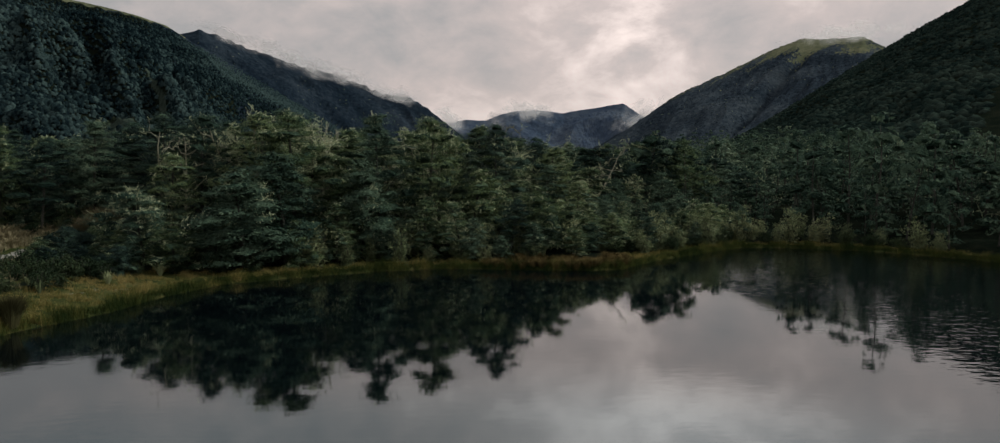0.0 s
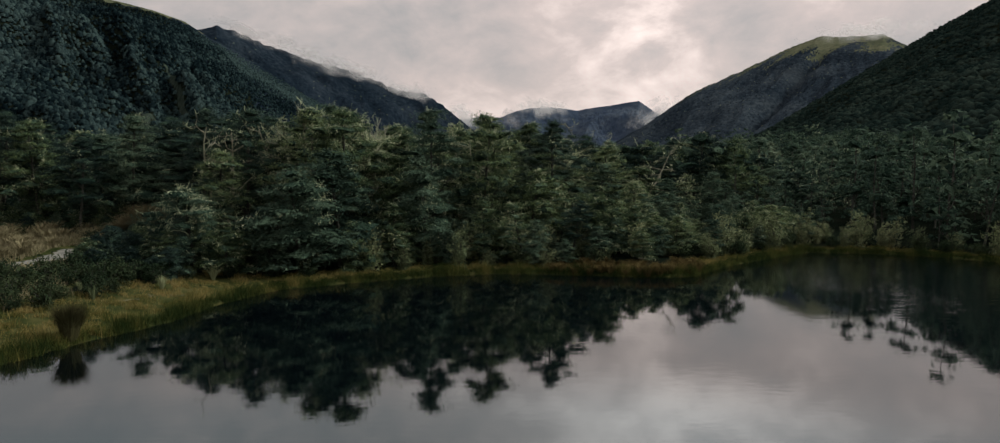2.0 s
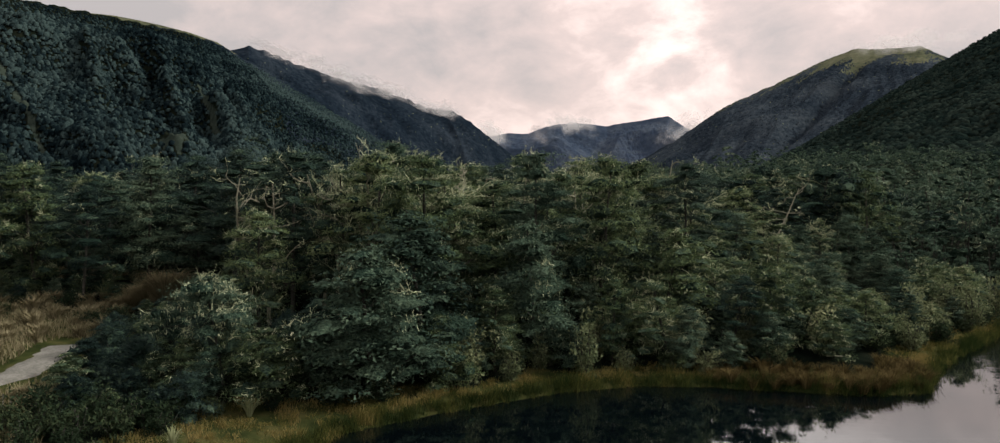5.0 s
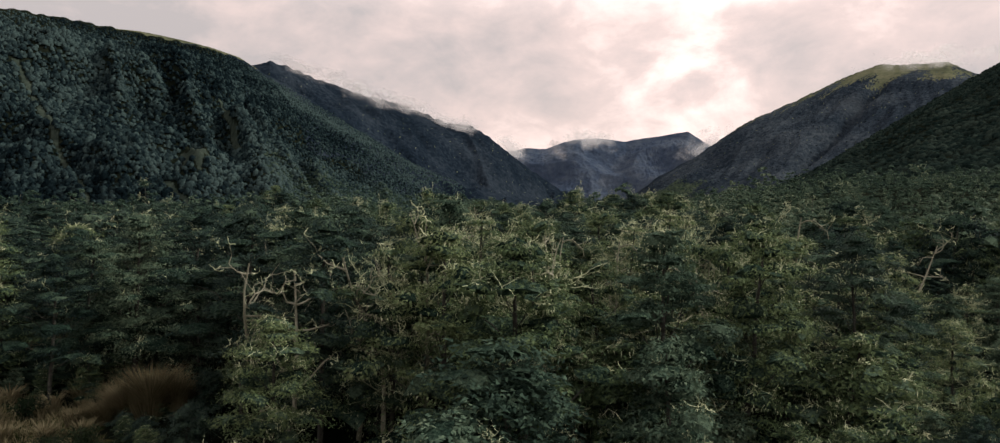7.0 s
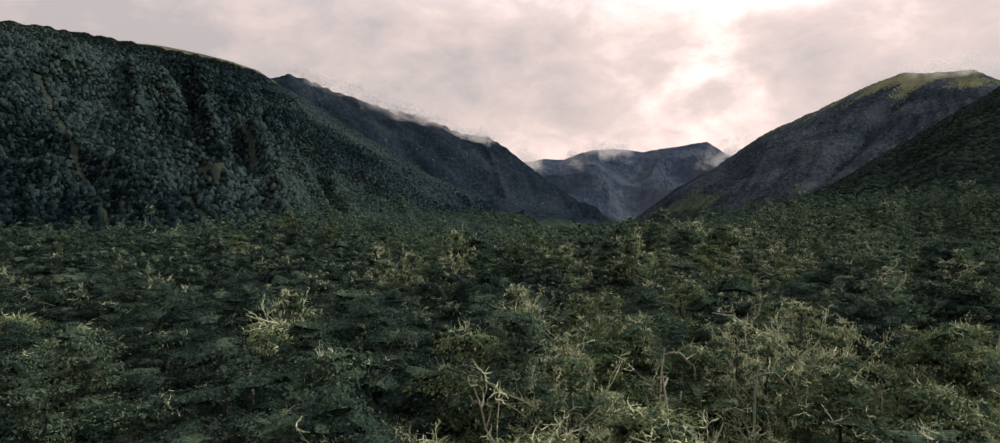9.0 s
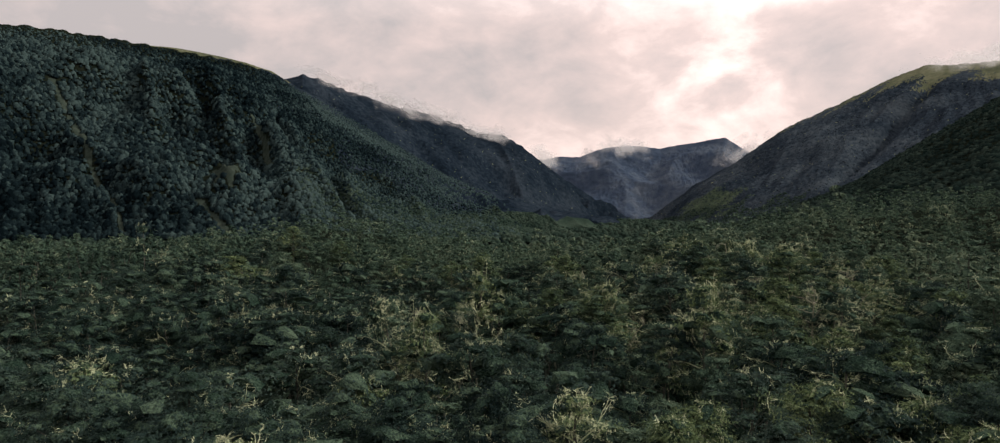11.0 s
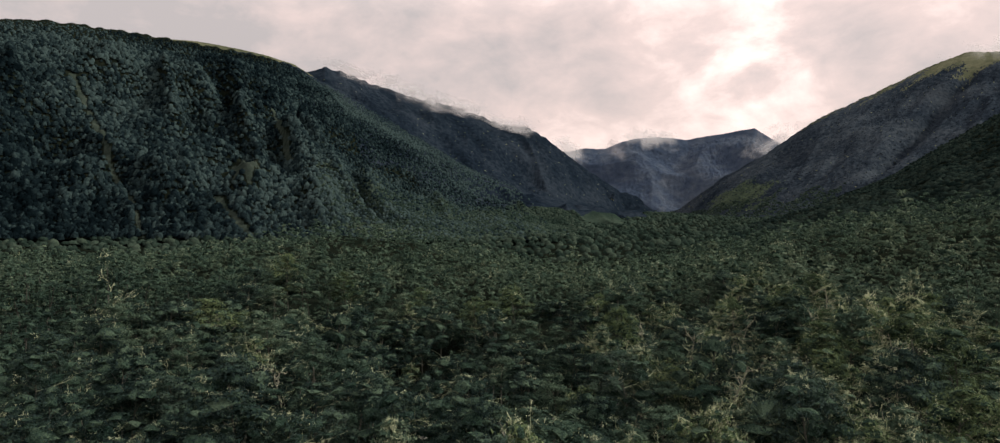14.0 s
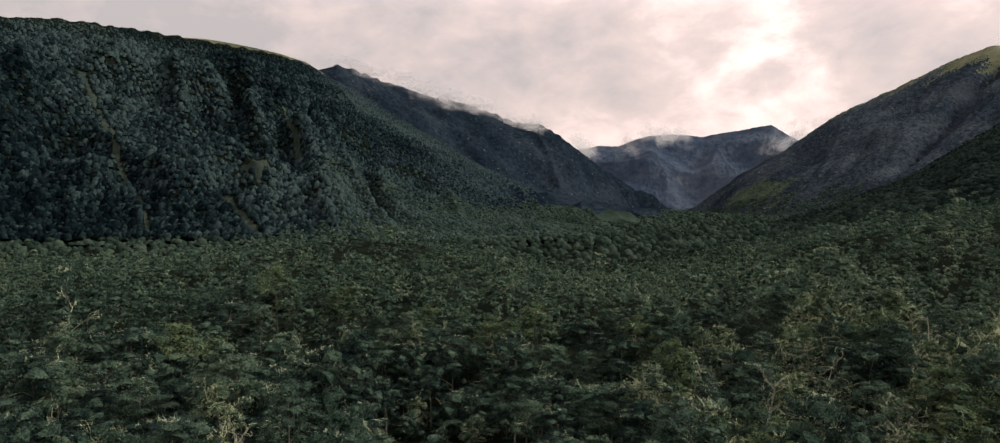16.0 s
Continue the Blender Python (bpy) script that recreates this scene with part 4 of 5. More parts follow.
def build_near_trees():
    G1 = "beech trees of the lakeside stand"
    kinds = []
    specs = [(11, 17.0, 4.7, 46, 310, 0.092, dict(lichen=0.25, low=0.12, plump=0.36), "dark green mountain beech with level tiers of small leaves"),
             (12, 15.0, 4.3, 42, 300, 0.090, dict(lichen=0.55, low=0.10, twig=0.027, plump=0.38), "green mountain beech with some pale lichen"),
             (13, 18.5, 5.4, 44, 330, 0.094, dict(lichen=0.14, low=0.25, flat=0.8, plump=0.28), "tall flat-topped dark mountain beech"),
             (14, 13.0, 3.9, 38, 280, 0.086, dict(lichen=0.9, low=0.14, bare=0.16, twig=0.030, plump=0.36), "mountain beech bearded with pale grey-green lichen"),
             (15, 16.0, 4.2, 40, 225, 0.088, dict(lichen=0.95, low=0.25, bare=0.42, twig=0.030, plump=0.34), "thin-crowned old beech with bare limbs and much pale lichen"),
             (16, 10.0, 3.5, 34, 270, 0.095, dict(lichen=0.2, low=0.05, plump=0.42), "young dark beech, leafy to its foot"),
             (17, 8.0, 3.2, 30, 260, 0.094, dict(lichen=0.65, low=0.04, twig=0.028, plump=0.42), "low bushy beech with pale lichen, leafy to its foot"),
             (18, 9.0, 4.6, 40, 300, 0.075, dict(lichen=0.9, low=0.30, flat=0.9, bare=0.16, twig=0.030, plump=0.28), "spreading flat-topped beech hung with thick pale lichen"),
             (19, 4.0, 2.6, 26, 230, 0.075, dict(lichen=0.08, low=0.03, plump=0.55), "low dark beech bush at the edge of the tussock flat")]
    for seed, h, sp, n, per, size, kw, label in specs:
        kinds.append((beech_tree(label, G1, *beech(seed, h, sp, n, per, size, sides=7, **kw), {13: M_LEAF_DARK, 11: M_LEAF, 16: M_LEAF, 18: M_LEAF, 19: M_LEAF_DARK}.get(seed, M_LEAF_OLIVE)), h))
    # the emergent trees that stand out above the rest: kind, x, y, top
    special = [(1, 14.0, 66, 18.8), (0, -6.5, 64, 22.0), (2, -14.5, 51, 19.9), (4, -2, 61, 20.6), (4, 28.4, 67, 17.2), (7, -14.7, 35.0, 9.9),
               (4, -9.5, 52, 18.6), (0, -20, 57, 17.8), (0, 22, 60, 15.4), (2, -25, 68, 17.5), (1, 6, 55, 17.5), (1, 38, 72, 17.0)]
    spots = dart_throw(RNG, -78, 62, 26, 118, 5.1, 15000, lambda x, y: wooded(x, y) & near_stand(x, y) & (np.hypot(x + 32, y - 60) > 6), special and [(s[1], s[2]) for s in special])
    used = set()

    def put(k, x, y, h):
        ob, h0 = kinds[k]
        s = h / h0
        wide = s * (RNG.uniform(1.0, 1.45) if k in (3, 5, 6) else 1.0)
        m = Matrix.Translation((x, y, float(ground_z(x, y)) - 0.1)) @ Matrix.Rotation(RNG.uniform(0, 6.28), 4, "Z") @ Matrix.Rotation(RNG.normal(0, 0.045), 4, "X") @ Matrix.Diagonal((wide * RNG.uniform(.9, 1.15), wide * RNG.uniform(.9, 1.15), s, 1))
        if k not in used:
            used.add(k)
            ob.matrix_basis = m
        else:
            c = copy_thing(ob, Matrix.Identity(4))
            c.matrix_basis = m
    for k, x, y, top in special:
        put(k, x, y, top - float(ground_z(x, y)))
    for x, y in spots[:340]:
        d = float(lake_distance(x, y))
        back = canopy_height(x, y, d)
        if d < shore_gap(x, y) + 9 or back < 9:
            k = int(RNG.choice([5, 6, 3, 1, 0, 4], p=[.26, .22, .20, .14, .10, .08]))
        else:
            pale = float(bell(x, y, 7, 66, 21, 27)) * (x > -6)
            # more olive kinds mid-stand, their lighter leaf colour standing for sunlit crowns
            k = int(RNG.choice([3, 4])) if RNG.uniform() < 0.10 + 0.52 * pale else int(RNG.choice(5, p=[.34, .30, .16, .12, .08] if pale < 0.45 else [.16, .52, .04, .20, .08]))
        # dark-leaved kinds towards the sides put cloud shade into the leaf colour
        if x < -5 and RNG.uniform() < (0.85 if x < -28 else 0.5):
            k = (0 if y < 78 and RNG.uniform() < 0.35 else 2) if back > 9 else 5
        if k in (0, 1) and back > 9 and ((x < -28 and y > 72) or (x > 24 and int(7 * x + 13 * y) % 2)):
            k = 2
        top = min(back * RNG.uniform(0.68, 1.22), kinds[k][1] * 1.3, 18.2)
        # a shaded hollow, made with dark foliage and low tops
        if ((x + 10.5) / 6) ** 2 + ((y - 40) / 9) ** 2 < 1:
            k, top = (8, float(RNG.uniform(2.6, 4.6))) if RNG.uniform() < 0.5 else (2, float(RNG.uniform(5.0, 8.5)))
        if x < 17.3 - 0.495 * (y + 24.6) and 24 < y < 60:
            k, top = 8, float(RNG.uniform(2.2, 4.2))
        put(k, x, y, top)
    # young growth that closes the forest's edge down to the ground
    rim = lambda x, y: wooded(x, y) & (lake_distance(x, y) < shore_gap(x, y) + 7) & (x < 70) & (y > 24)
    for x, y in dart_throw(RNG, -28, 70, 24, 74, 3.0, 5000, rim)[:130]:
        put(int(RNG.choice([5, 6])), x, y, float(RNG.uniform(2.6, 5.6)))
    # and that edges the tussock flat
    rim = lambda x, y: (np.abs(x - 6.8 - 3.4 * smooth01((y - 44) / 6) + 0.495 * (y + 24.6)) < 3.6 - 2.0 * smooth01((y - 44) / 6)) & (lake_distance(x, y) > 8) & ~on_line(ROAD, x, y, 3.5)
    for x, y in dart_throw(RNG, -47, -14, 28, 80, 2.2, 4000, rim)[:90]:
        put(8 if RNG.uniform() < 0.75 else 6, x, y, float(RNG.uniform(1.6, 3.6 if y < 48 else 2.6)))
    north = lambda x, y: ~clearing(x, y) & ((x < -37) | (x > -28)) & (np.hypot(x + 41, y - 67) > 2.2)
    for x, y in dart_throw(RNG, -78, -24, 63.5, 71, 2.8, 2500, north)[:60]:
        put(int(RNG.choice([8, 5, 6, 1], p=[.35, .3, .2, .15])), x, y, float(RNG.uniform(2.2, 5.5)))


build_near_trees()


def lichen_patch(x, y):
    """Where old, lichen-clad trees are common: on the rises, in uneven patches."""
    spots = 1.3 * bell(x, y, 30, 205, 30, 36) + bell(x, y, 48, 262, 34, 40) + 0.8 * bell(x, y, -8, 150, 22, 30) + 0.7 * bell(x, y, -64, 200, 12, 14) + 0.25 * bell(x, y, 0, 480, 50, 50)
    return float(np.clip(spots * (0.9 + 0.8 * waves(x, y, 22, 61)), 0, 1))


def stand(name, label, x0, x1, y0, y1, gap, tries, ok, sprays, per, size, h0, variants=6, lichen=0.2, odd=0.05, seed=7, limb_mesh=True, wood=True, seg=7, low=0.3, slim=0.3):
    """A stretch of forest gathered into three meshes: wood, leaves, lichen. Trees stand in uneven clumps of unlike height, with dark gaps."""
    rng = np.random.default_rng(seed)
    lib = []
    for i in range(variants):
        lib.append([q.arrays() if q.n else None for q in beech(seed * 100 + i, 15.0, rng.uniform(4.0, 6.2), sprays, per, size, lichen if i % 3 == 0 else odd, low, rng.uniform(0, 0.8), limb_mesh, seg, 3, slim, 0.03, 0.2 if i % 3 == 0 else 0.0)])
    spots = np.array(dart_throw(rng, x0, x1, y0, y1, gap, tries, lambda x, y: ok(x, y) & (waves(x, y, 34, seed + 1) > -0.45 + 0.2 * rng.uniform(-1, 1, len(x)))))
    gz = ground_z(spots[:, 0], spots[:, 1])
    dip = bell(spots[:, 0], spots[:, 1], -42, 256, 55, 40)
    out, tints = [Soup(), Soup(), Soup(), Soup()], []
    for (x, y), z, q in zip(spots, gz, dip):
        pale = rng.uniform() < 0.08 + 0.6 * lichen_patch(x, y)
        g = lib[3 * rng.integers(len(lib) // 3) + (0 if pale else rng.integers(1, 3))]
        hh = min(h0, canopy_height(x, y, float(lake_distance(x, y)))) if y < 130 else h0 * (1 + 0.36 * float(waves(x, y, 40, 14)))
        s = (0.42 + 0.95 * rng.beta(1.8, 1.9)) * (hh - 2.5 * q) / 15.0 * 1.06
        a, w = rng.uniform(0, 6.28), s * rng.uniform(0.85, 1.2)
        R = np.array([[math.cos(a), math.sin(a), 0], [-math.sin(a), math.cos(a), 0], [0, 0, 1]])
        for o, arr in zip(out, g):
            if arr is not None:
                o.add(arr[0] @ R * (w, w, s) + (x, y, z), arr[1])
        # tone by place: hollow and western stands get shade in their leaf colour
        tone = rng.normal(0.12, 0.40) + (0.3 if pale else 0) - 0.5 * q + 0.4 * float(waves(x, y, 95, 71)) + 0.25 * float(bell(x, y, 70, 380, 130, 130))
        tone -= 1.3 * float(bell(x, y, -95, 168, 50, 62)) + 0.9 * float(bell(x, y, -72, 105, 40, 45)) + 1.1 * float(bell(x, y, -150, 250, 60, 80))
        tints.append(np.full(len(g[1][0]), np.clip(tone, -1, 1), np.float32))
    root = tagged(new(name), label, "forest", kind="stuff")
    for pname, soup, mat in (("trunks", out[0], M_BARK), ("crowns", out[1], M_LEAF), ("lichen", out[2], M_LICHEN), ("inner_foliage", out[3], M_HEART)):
        if soup.n and (wood or pname != "trunks"):
            me = mesh_np(pname, *soup.arrays(), mat)
            if pname == "crowns":
                me.attributes.new("tint", "FLOAT", "POINT").data.foreach_set("value", np.concatenate(tints))
            tagged(part(pname, me, root), kind="stuff")
    return len(spots)


def in_view_wedge(x, y, wide=1.05):
    return (np.abs(x + 10) < 40 + wide * np.maximum(y - 10, 0)) | ((x > 70) & (x < 165) & (y > -20))


def core(x, y):
    return (np.abs(x + 15) < 104) & (y > 100) & (y < 300)



def shade_of_green(x, y, u):
    """Which foliage a tree has: shade put into leaf colour by the western flat and in the hollow, lighter olive on the
    rises.
    """
    v = u + 0.20 * float(waves(x, y, 70, 71)) - 1.4 * float(bell(x, y, -72, 130, 50, 68)) - 0.55 * float(bell(x, y, -42, 262, 48, 26))
    v += 0.20 * float(bell(x, y, -22, 140, 24, 22)) + 0.30 * float(bell(x, y, 42, 240, 60, 60))
    return 0 if v < 0.44 else (1 if v < 0.82 else 2)


def whole_tree(wood, crown, beard, heart, leaf):
    """A forest tree in one mesh: leaves, inner pads, bark and lichen."""
    both, index = Soup(), []
    for k, part_soup in enumerate((crown, heart, wood, beard)):
        if part_soup.n:
            both.add(*part_soup.arrays())
            index.append(np.full(sum(map(len, part_soup.f)), k))
    v, f = both.arrays()
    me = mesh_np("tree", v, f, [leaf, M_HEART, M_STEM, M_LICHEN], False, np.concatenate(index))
    me.attributes.new("tint", "FLOAT", "POINT").data.foreach_set("value", np.full(len(v), -0.22, np.float32))
    return me


def scrubby(x, y):
    """The open scrub beside the trail, in the hollow."""
    return ((x + 32) / 17) ** 2 + ((y - 223) / 12) ** 2 < 1 + 0.3 * waves(x, y, 9, 24)


def build_valley_trees():
    """The forest of the valley floor that the flight passes over."""
    rng = np.random.default_rng(21)
    root = tagged(new("beech_forest"), "dense mountain beech forest with pale lichen and thin grey trunks", "forest", kind="stuff")
    leafy, hoary = [[], [], []], []
    for tone, leaf in enumerate((M_LEAF_DARK, M_LEAF, M_LEAF_OLIVE)):
        for i in range(4):
            leafy[tone].append(whole_tree(*beech(2100 + 10 * tone + i, 15.0, rng.uniform(4.0, 5.6), 28, 110, 0.165, 0.16, rng.uniform(0.26, 0.52), rng.uniform(0.2, 1.0), True, 6, 4, 0.33, 0.026, 0.04, rng.uniform(0.32, 0.52)), leaf))
    for i in range(4):
        hoary.append(whole_tree(*beech(2150 + i, 15.0, rng.uniform(3.6, 5.0), 28, 70, 0.17, 0.9, 0.26, rng.uniform(0, 0.6), True, 6, 4, 0.33, 0.034, 0.28, 0.42), (M_LEAF, M_LEAF_OLIVE)[i % 2]))
    ok = lambda x, y: wooded(x, y) & ~near_stand(x, y) & core(x, y) & ~on_trail(x, y) & (((x + 45) / 29) ** 2 + ((y - 245) / 13) ** 2 > 1 + 0.4 * waves(x, y, 18, 23)) & (waves(x, y, 34, 22) > -0.45) & ~scrubby(x, y)
    for x, y in dart_throw(rng, -125, 95, 100, 300, 5.6, 20000, ok):
        h = 14.5 * (1 + 0.30 * float(waves(x, y, 40, 14))) if y > 130 else min(14.5, canopy_height(x, y, float(lake_distance(x, y))))
        h *= 0.52 + 0.80 * rng.beta(1.9, 1.9)
        h = max(h, 12.5 * float(bell(x, y, -42, 268, 34, 12)))
        me = hoary[rng.integers(4)] if rng.uniform() < 0.07 + 0.55 * lichen_patch(x, y) else leafy[shade_of_green(x, y, rng.uniform())][rng.integers(4)]
        k, w = h / 15.0, (h / 15.0) ** 0.75
        ob = tagged(part("tree", me, root), kind="stuff")
        ob.matrix_basis = Matrix.Translation((x, y, float(ground_z(x, y)) - 0.1)) @ Matrix.Rotation(rng.uniform(0, 6.28), 4, "Z") @ Matrix.Diagonal((w * rng.uniform(.88, 1.15), w * rng.uniform(.88, 1.15), k, 1))
    low, pads = Soup(), Soup()
    for x, y in dart_throw(rng, -125, 95, 100, 300, 2.7, 16000, lambda x, y: core(x, y) & wooded(x, y) & ~near_stand(x, y) & ~on_trail(x, y) & ~scrubby(x, y)):
        r = rng.uniform(1.2, 2.4)
        inner, outer = lobe(rng, np.array([x, y, float(ground_z(x, y)) + 0.3]), r, r * 0.8, 16, 0.27, 5)
        pads.add(*inner)
        low.add(*outer)
    bush, hearts = Soup(), Soup()
    for x, y in dart_throw(rng, -52, -12, 208, 240, 1.9, 1500, lambda x, y: scrubby(x, y) & ~on_line(TRAIL, x, y, 1.8)):
        r = rng.uniform(0.5, 1.3)
        inner, outer = lobe(rng, np.array([x, y, float(ground_z(x, y)) + 0.1]), r, r * 0.8, 60, 0.13, 5)
        hearts.add(*inner)
        bush.add(*outer)
    tagged(new("scrub", crown_mesh(bush, hearts, M_LEAF_OLIVE)), "low olive-brown scrub beside the forest trail", "scrub", kind="stuff")
    ob = new("undergrowth", crown_mesh(low, pads, M_LEAF_DARK))
    tagged(ob, "dark low undergrowth between the forest trees", "undergrowth", kind="stuff")


build_valley_trees()
stand("beech_forest_side", "dark mountain beech forest either side of the clearing and lake", -230, 240, -25, 300, 5.8, 34000,
      lambda x, y: wooded(x, y) & ~near_stand(x, y) & ~core(x, y) & in_view_wedge(x, y) & ~on_trail(x, y) & ((y > 30) | (x > 40)), 12, 26, 0.34, 14.5, variants=9, lichen=0.4, seed=22, seg=5, low=0.04, slim=0.4)
stand("beech_forest_beyond", "dark beech forest canopy that fills the valley floor", -340, 340, 300, 470, 6.8, 26000,
      lambda x, y: in_view_wedge(x, y, 0.85), 8, 16, 0.46, 12.5, variants=9, lichen=0.3, seed=33, limb_mesh=False, wood=False, seg=5, slim=0.45)
stand("beech_forest_distant", "far beech forest canopy on low rolling ground", -560, 560, 470, 800, 8.2, 26000,
      lambda x, y: in_view_wedge(x, y, 0.75), 5, 9, 0.75, 11.5, variants=9, lichen=0.0, seed=45, odd=0.0, limb_mesh=False, wood=False, seg=5, slim=0.5)


def build_far_woods():
    rng = np.random.default_rng(3)
    n = 12000
    far = np.arange(n) >= 9000
    r = np.where(far, 2150 + 1900 * rng.uniform(0, 1, n), 760 + 1500 * rng.uniform(0, 1, n) ** 1.25)
    a = np.radians(np.where(far, rng.uniform(1, 22, n), rng.uniform(-55, 52, n)))
    x, y = r * np.sin(a), r * np.cos(a)
    keep = (y > 790)
    x, y = x[keep], y[keep]
    p = np.stack([x, y, ground_z(x, y) + rng.uniform(8, 13, len(x))], 1)
    v, f = crowns(rng, p, rng.uniform(2.2, 4.6, len(x)) * (1 + 0.5 * smooth01((r[keep] - 500) / 900) + 0.9 * smooth01((r[keep] - 2100) / 600)), 1.0)
    tagged(new("far_woods", mesh_np("far_woods", v, f, M_CANOPY, True)), "distant dark forest canopy along the valley floor", "forest", kind="stuff")


build_far_woods()


# ------------------------------------------------------------------ snags, shrubs, tussocks, grass
def snag_geometry(seed, height):
    """A dead, lichen-clad beech: crooked bleached limbs that fork twice."""
    rng = np.random.default_rng(seed)
    wood, beard = Soup(), Soup()
    axis = wander(rng, (0, 0, 0), (rng.normal(0, .1), rng.normal(0, .1), 1), height, 8, 0.10)
    wood.add(*tube(axis, np.linspace(0.20, 0.05, 9), 6))
    for i in range(9):
        s = rng.uniform(0.45, 0.97) * 8
        b = np.array([np.interp(s, range(9), axis[:, k]) for k in range(3)])
        a = rng.uniform(0, 6.28)
        limb = wander(rng, b, (math.cos(a), math.sin(a), rng.uniform(0.1, 1.1)), rng.uniform(1.8, 3.8), 5, 0.32)
        wood.add(*tube(limb, np.linspace(0.075, 0.028, 6), 4))
        for j in range(4):
            q = limb[rng.integers(2, 6)]
            twig = wander(rng, q, rng.normal(0, 1, 3) + (0, 0, .5), rng.uniform(0.6, 1.6), 3, 0.4)
            wood.add(*tube(twig, np.linspace(0.034, 0.014, 4), 3))
            if rng.uniform() < 0.7:
                coral(rng, beard, twig[-1], 0.7, 0.028, 3)
    return wood, beard


def shrub_geometry(seed, height, spread, count, size, upright=0.5):
    """A rounded shrub: many stems from the foot, each ending in leafy tufts."""
    rng = np.random.default_rng(seed)
    wood, leaf = Soup(), Soup()
    for i in range(16):
        a, lean = rng.uniform(0, 6.28), rng.uniform(0.1, 1.0)
        st = wander(rng, rng.normal(0, .15, 3) * (1, 1, 0), (math.cos(a) * lean, math.sin(a) * lean, upright + 0.6), height * rng.uniform(0.55, 1.05) * (1.15 - 0.35 * lean), 4, 0.15)
        st[:, :2] *= spread / height * 1.4
        wood.add(*tube(st, np.linspace(0.06, 0.02, 5), 3))
        for q in range(4):
            c = st[rng.integers(1, 5)] + rng.normal(0, 0.25, 3)
            leaf.add(*leaves(rng, c, 0.5 * spread / 1.6, count, size, droop=0.1, tilt=0.9, thick=0.25))
    return wood, leaf


def tussock_mesh(seed, height, radius, n=110, mat=None, w=0.045):
    rng = np.random.default_rng(seed)
    a, q = rng.uniform(0, 6.28, n), np.sqrt(rng.uniform(0, 1, n)) * radius
    base = np.stack([np.cos(a) * q * .45, np.sin(a) * q * .45, 0 * a], 1)
    out = np.stack([np.cos(a), np.sin(a), 0 * a], 1)
    h = height * rng.uniform(0.6, 1.1, n)[:, None]
    mid = base + out * (q * .4)[:, None] + (0, 0, .62) * h
    tip = base + out * (q * 1.15 + .1)[:, None] + (0, 0, .95) * h
    side = np.stack([-np.sin(a), np.cos(a), 0 * a], 1) * w
    v = np.stack([base - side, base + side, mid + side * .8, mid - side * .8, tip], 1).reshape(-1, 3)
    k = 5 * np.arange(n)[:, None]
    f = np.concatenate([k + [0, 1, 2], k + [0, 2, 3], k + [3, 2, 4]], 1).reshape(-1, 3)
    return mesh_np("tussock", v, f, mat or M_TUSSOCK)


def scatter_copies(kinds, spots, rng, smin, smax, sink=0.05):
    """Sets the kinds' things down at the spots: the first of each kind is the original."""
    used = set()
    for x, y in spots:
        k = int(rng.integers(len(kinds)))
        s = rng.uniform(smin, smax)
        m = Matrix.Translation((x, y, float(ground_z(x, y)) - sink)) @ Matrix.Rotation(rng.uniform(0, 6.28), 4, "Z") @ Matrix.Diagonal((s * rng.uniform(.85, 1.15), s, s * rng.uniform(.85, 1.15), 1))
        ob = kinds[k]
        if k in used:
            ob = copy_thing(ob, Matrix.Identity(4))
        used.add(k)
        ob.matrix_basis = m
    for k in set(range(len(kinds))) - used:
        for o in (*kinds[k].children, kinds[k]):
            bpy.data.objects.remove(o)


def build_snags():
    rng = np.random.default_rng(8)
    kinds = []
    for i in range(5):
        wood, beard = snag_geometry(300 + i, 14.0)
        kinds.append(make_plant("dead_tree", "bleached dead tree with crooked lichen-clad branches", "tree", "dead trees", [("trunk", wood, M_DEADWOOD, "bleached trunk and crooked branches"), ("lichen", beard, M_LICHEN, "pale hanging lichen")]))
        for o in kinds[-1].children:
            if o.name.startswith("lichen"):
                tagged(o, kind="stuff")
    spots = [(-9.6, 49.5), (-7.3, 53), (-15.2, 48.5), (-4.5, 57), (2.8, 61), (13, 70), (19, 74), (-22, 66), (6, 57), (10, 63), (-13, 58), (1, 52), (17, 61), (-18, 52), (8, 82), (-3, 78), (34, 84),
             (-12, 92), (4, 96), (46, 88), (8, 68), (27, 74), (12, 76), (16, 88), (-1, 66), (-10, 70), (3, 74)]
    # more of them on the lichen-clad rises farther on
    old = np.vectorize(lambda x, y: lichen_patch(x, y) > 0.35)
    spots += dart_throw(rng, -100, 70, 104, 285, 9.0, 900, old)[:34]
    scatter_copies(kinds, spots, rng, 0.95, 1.15)


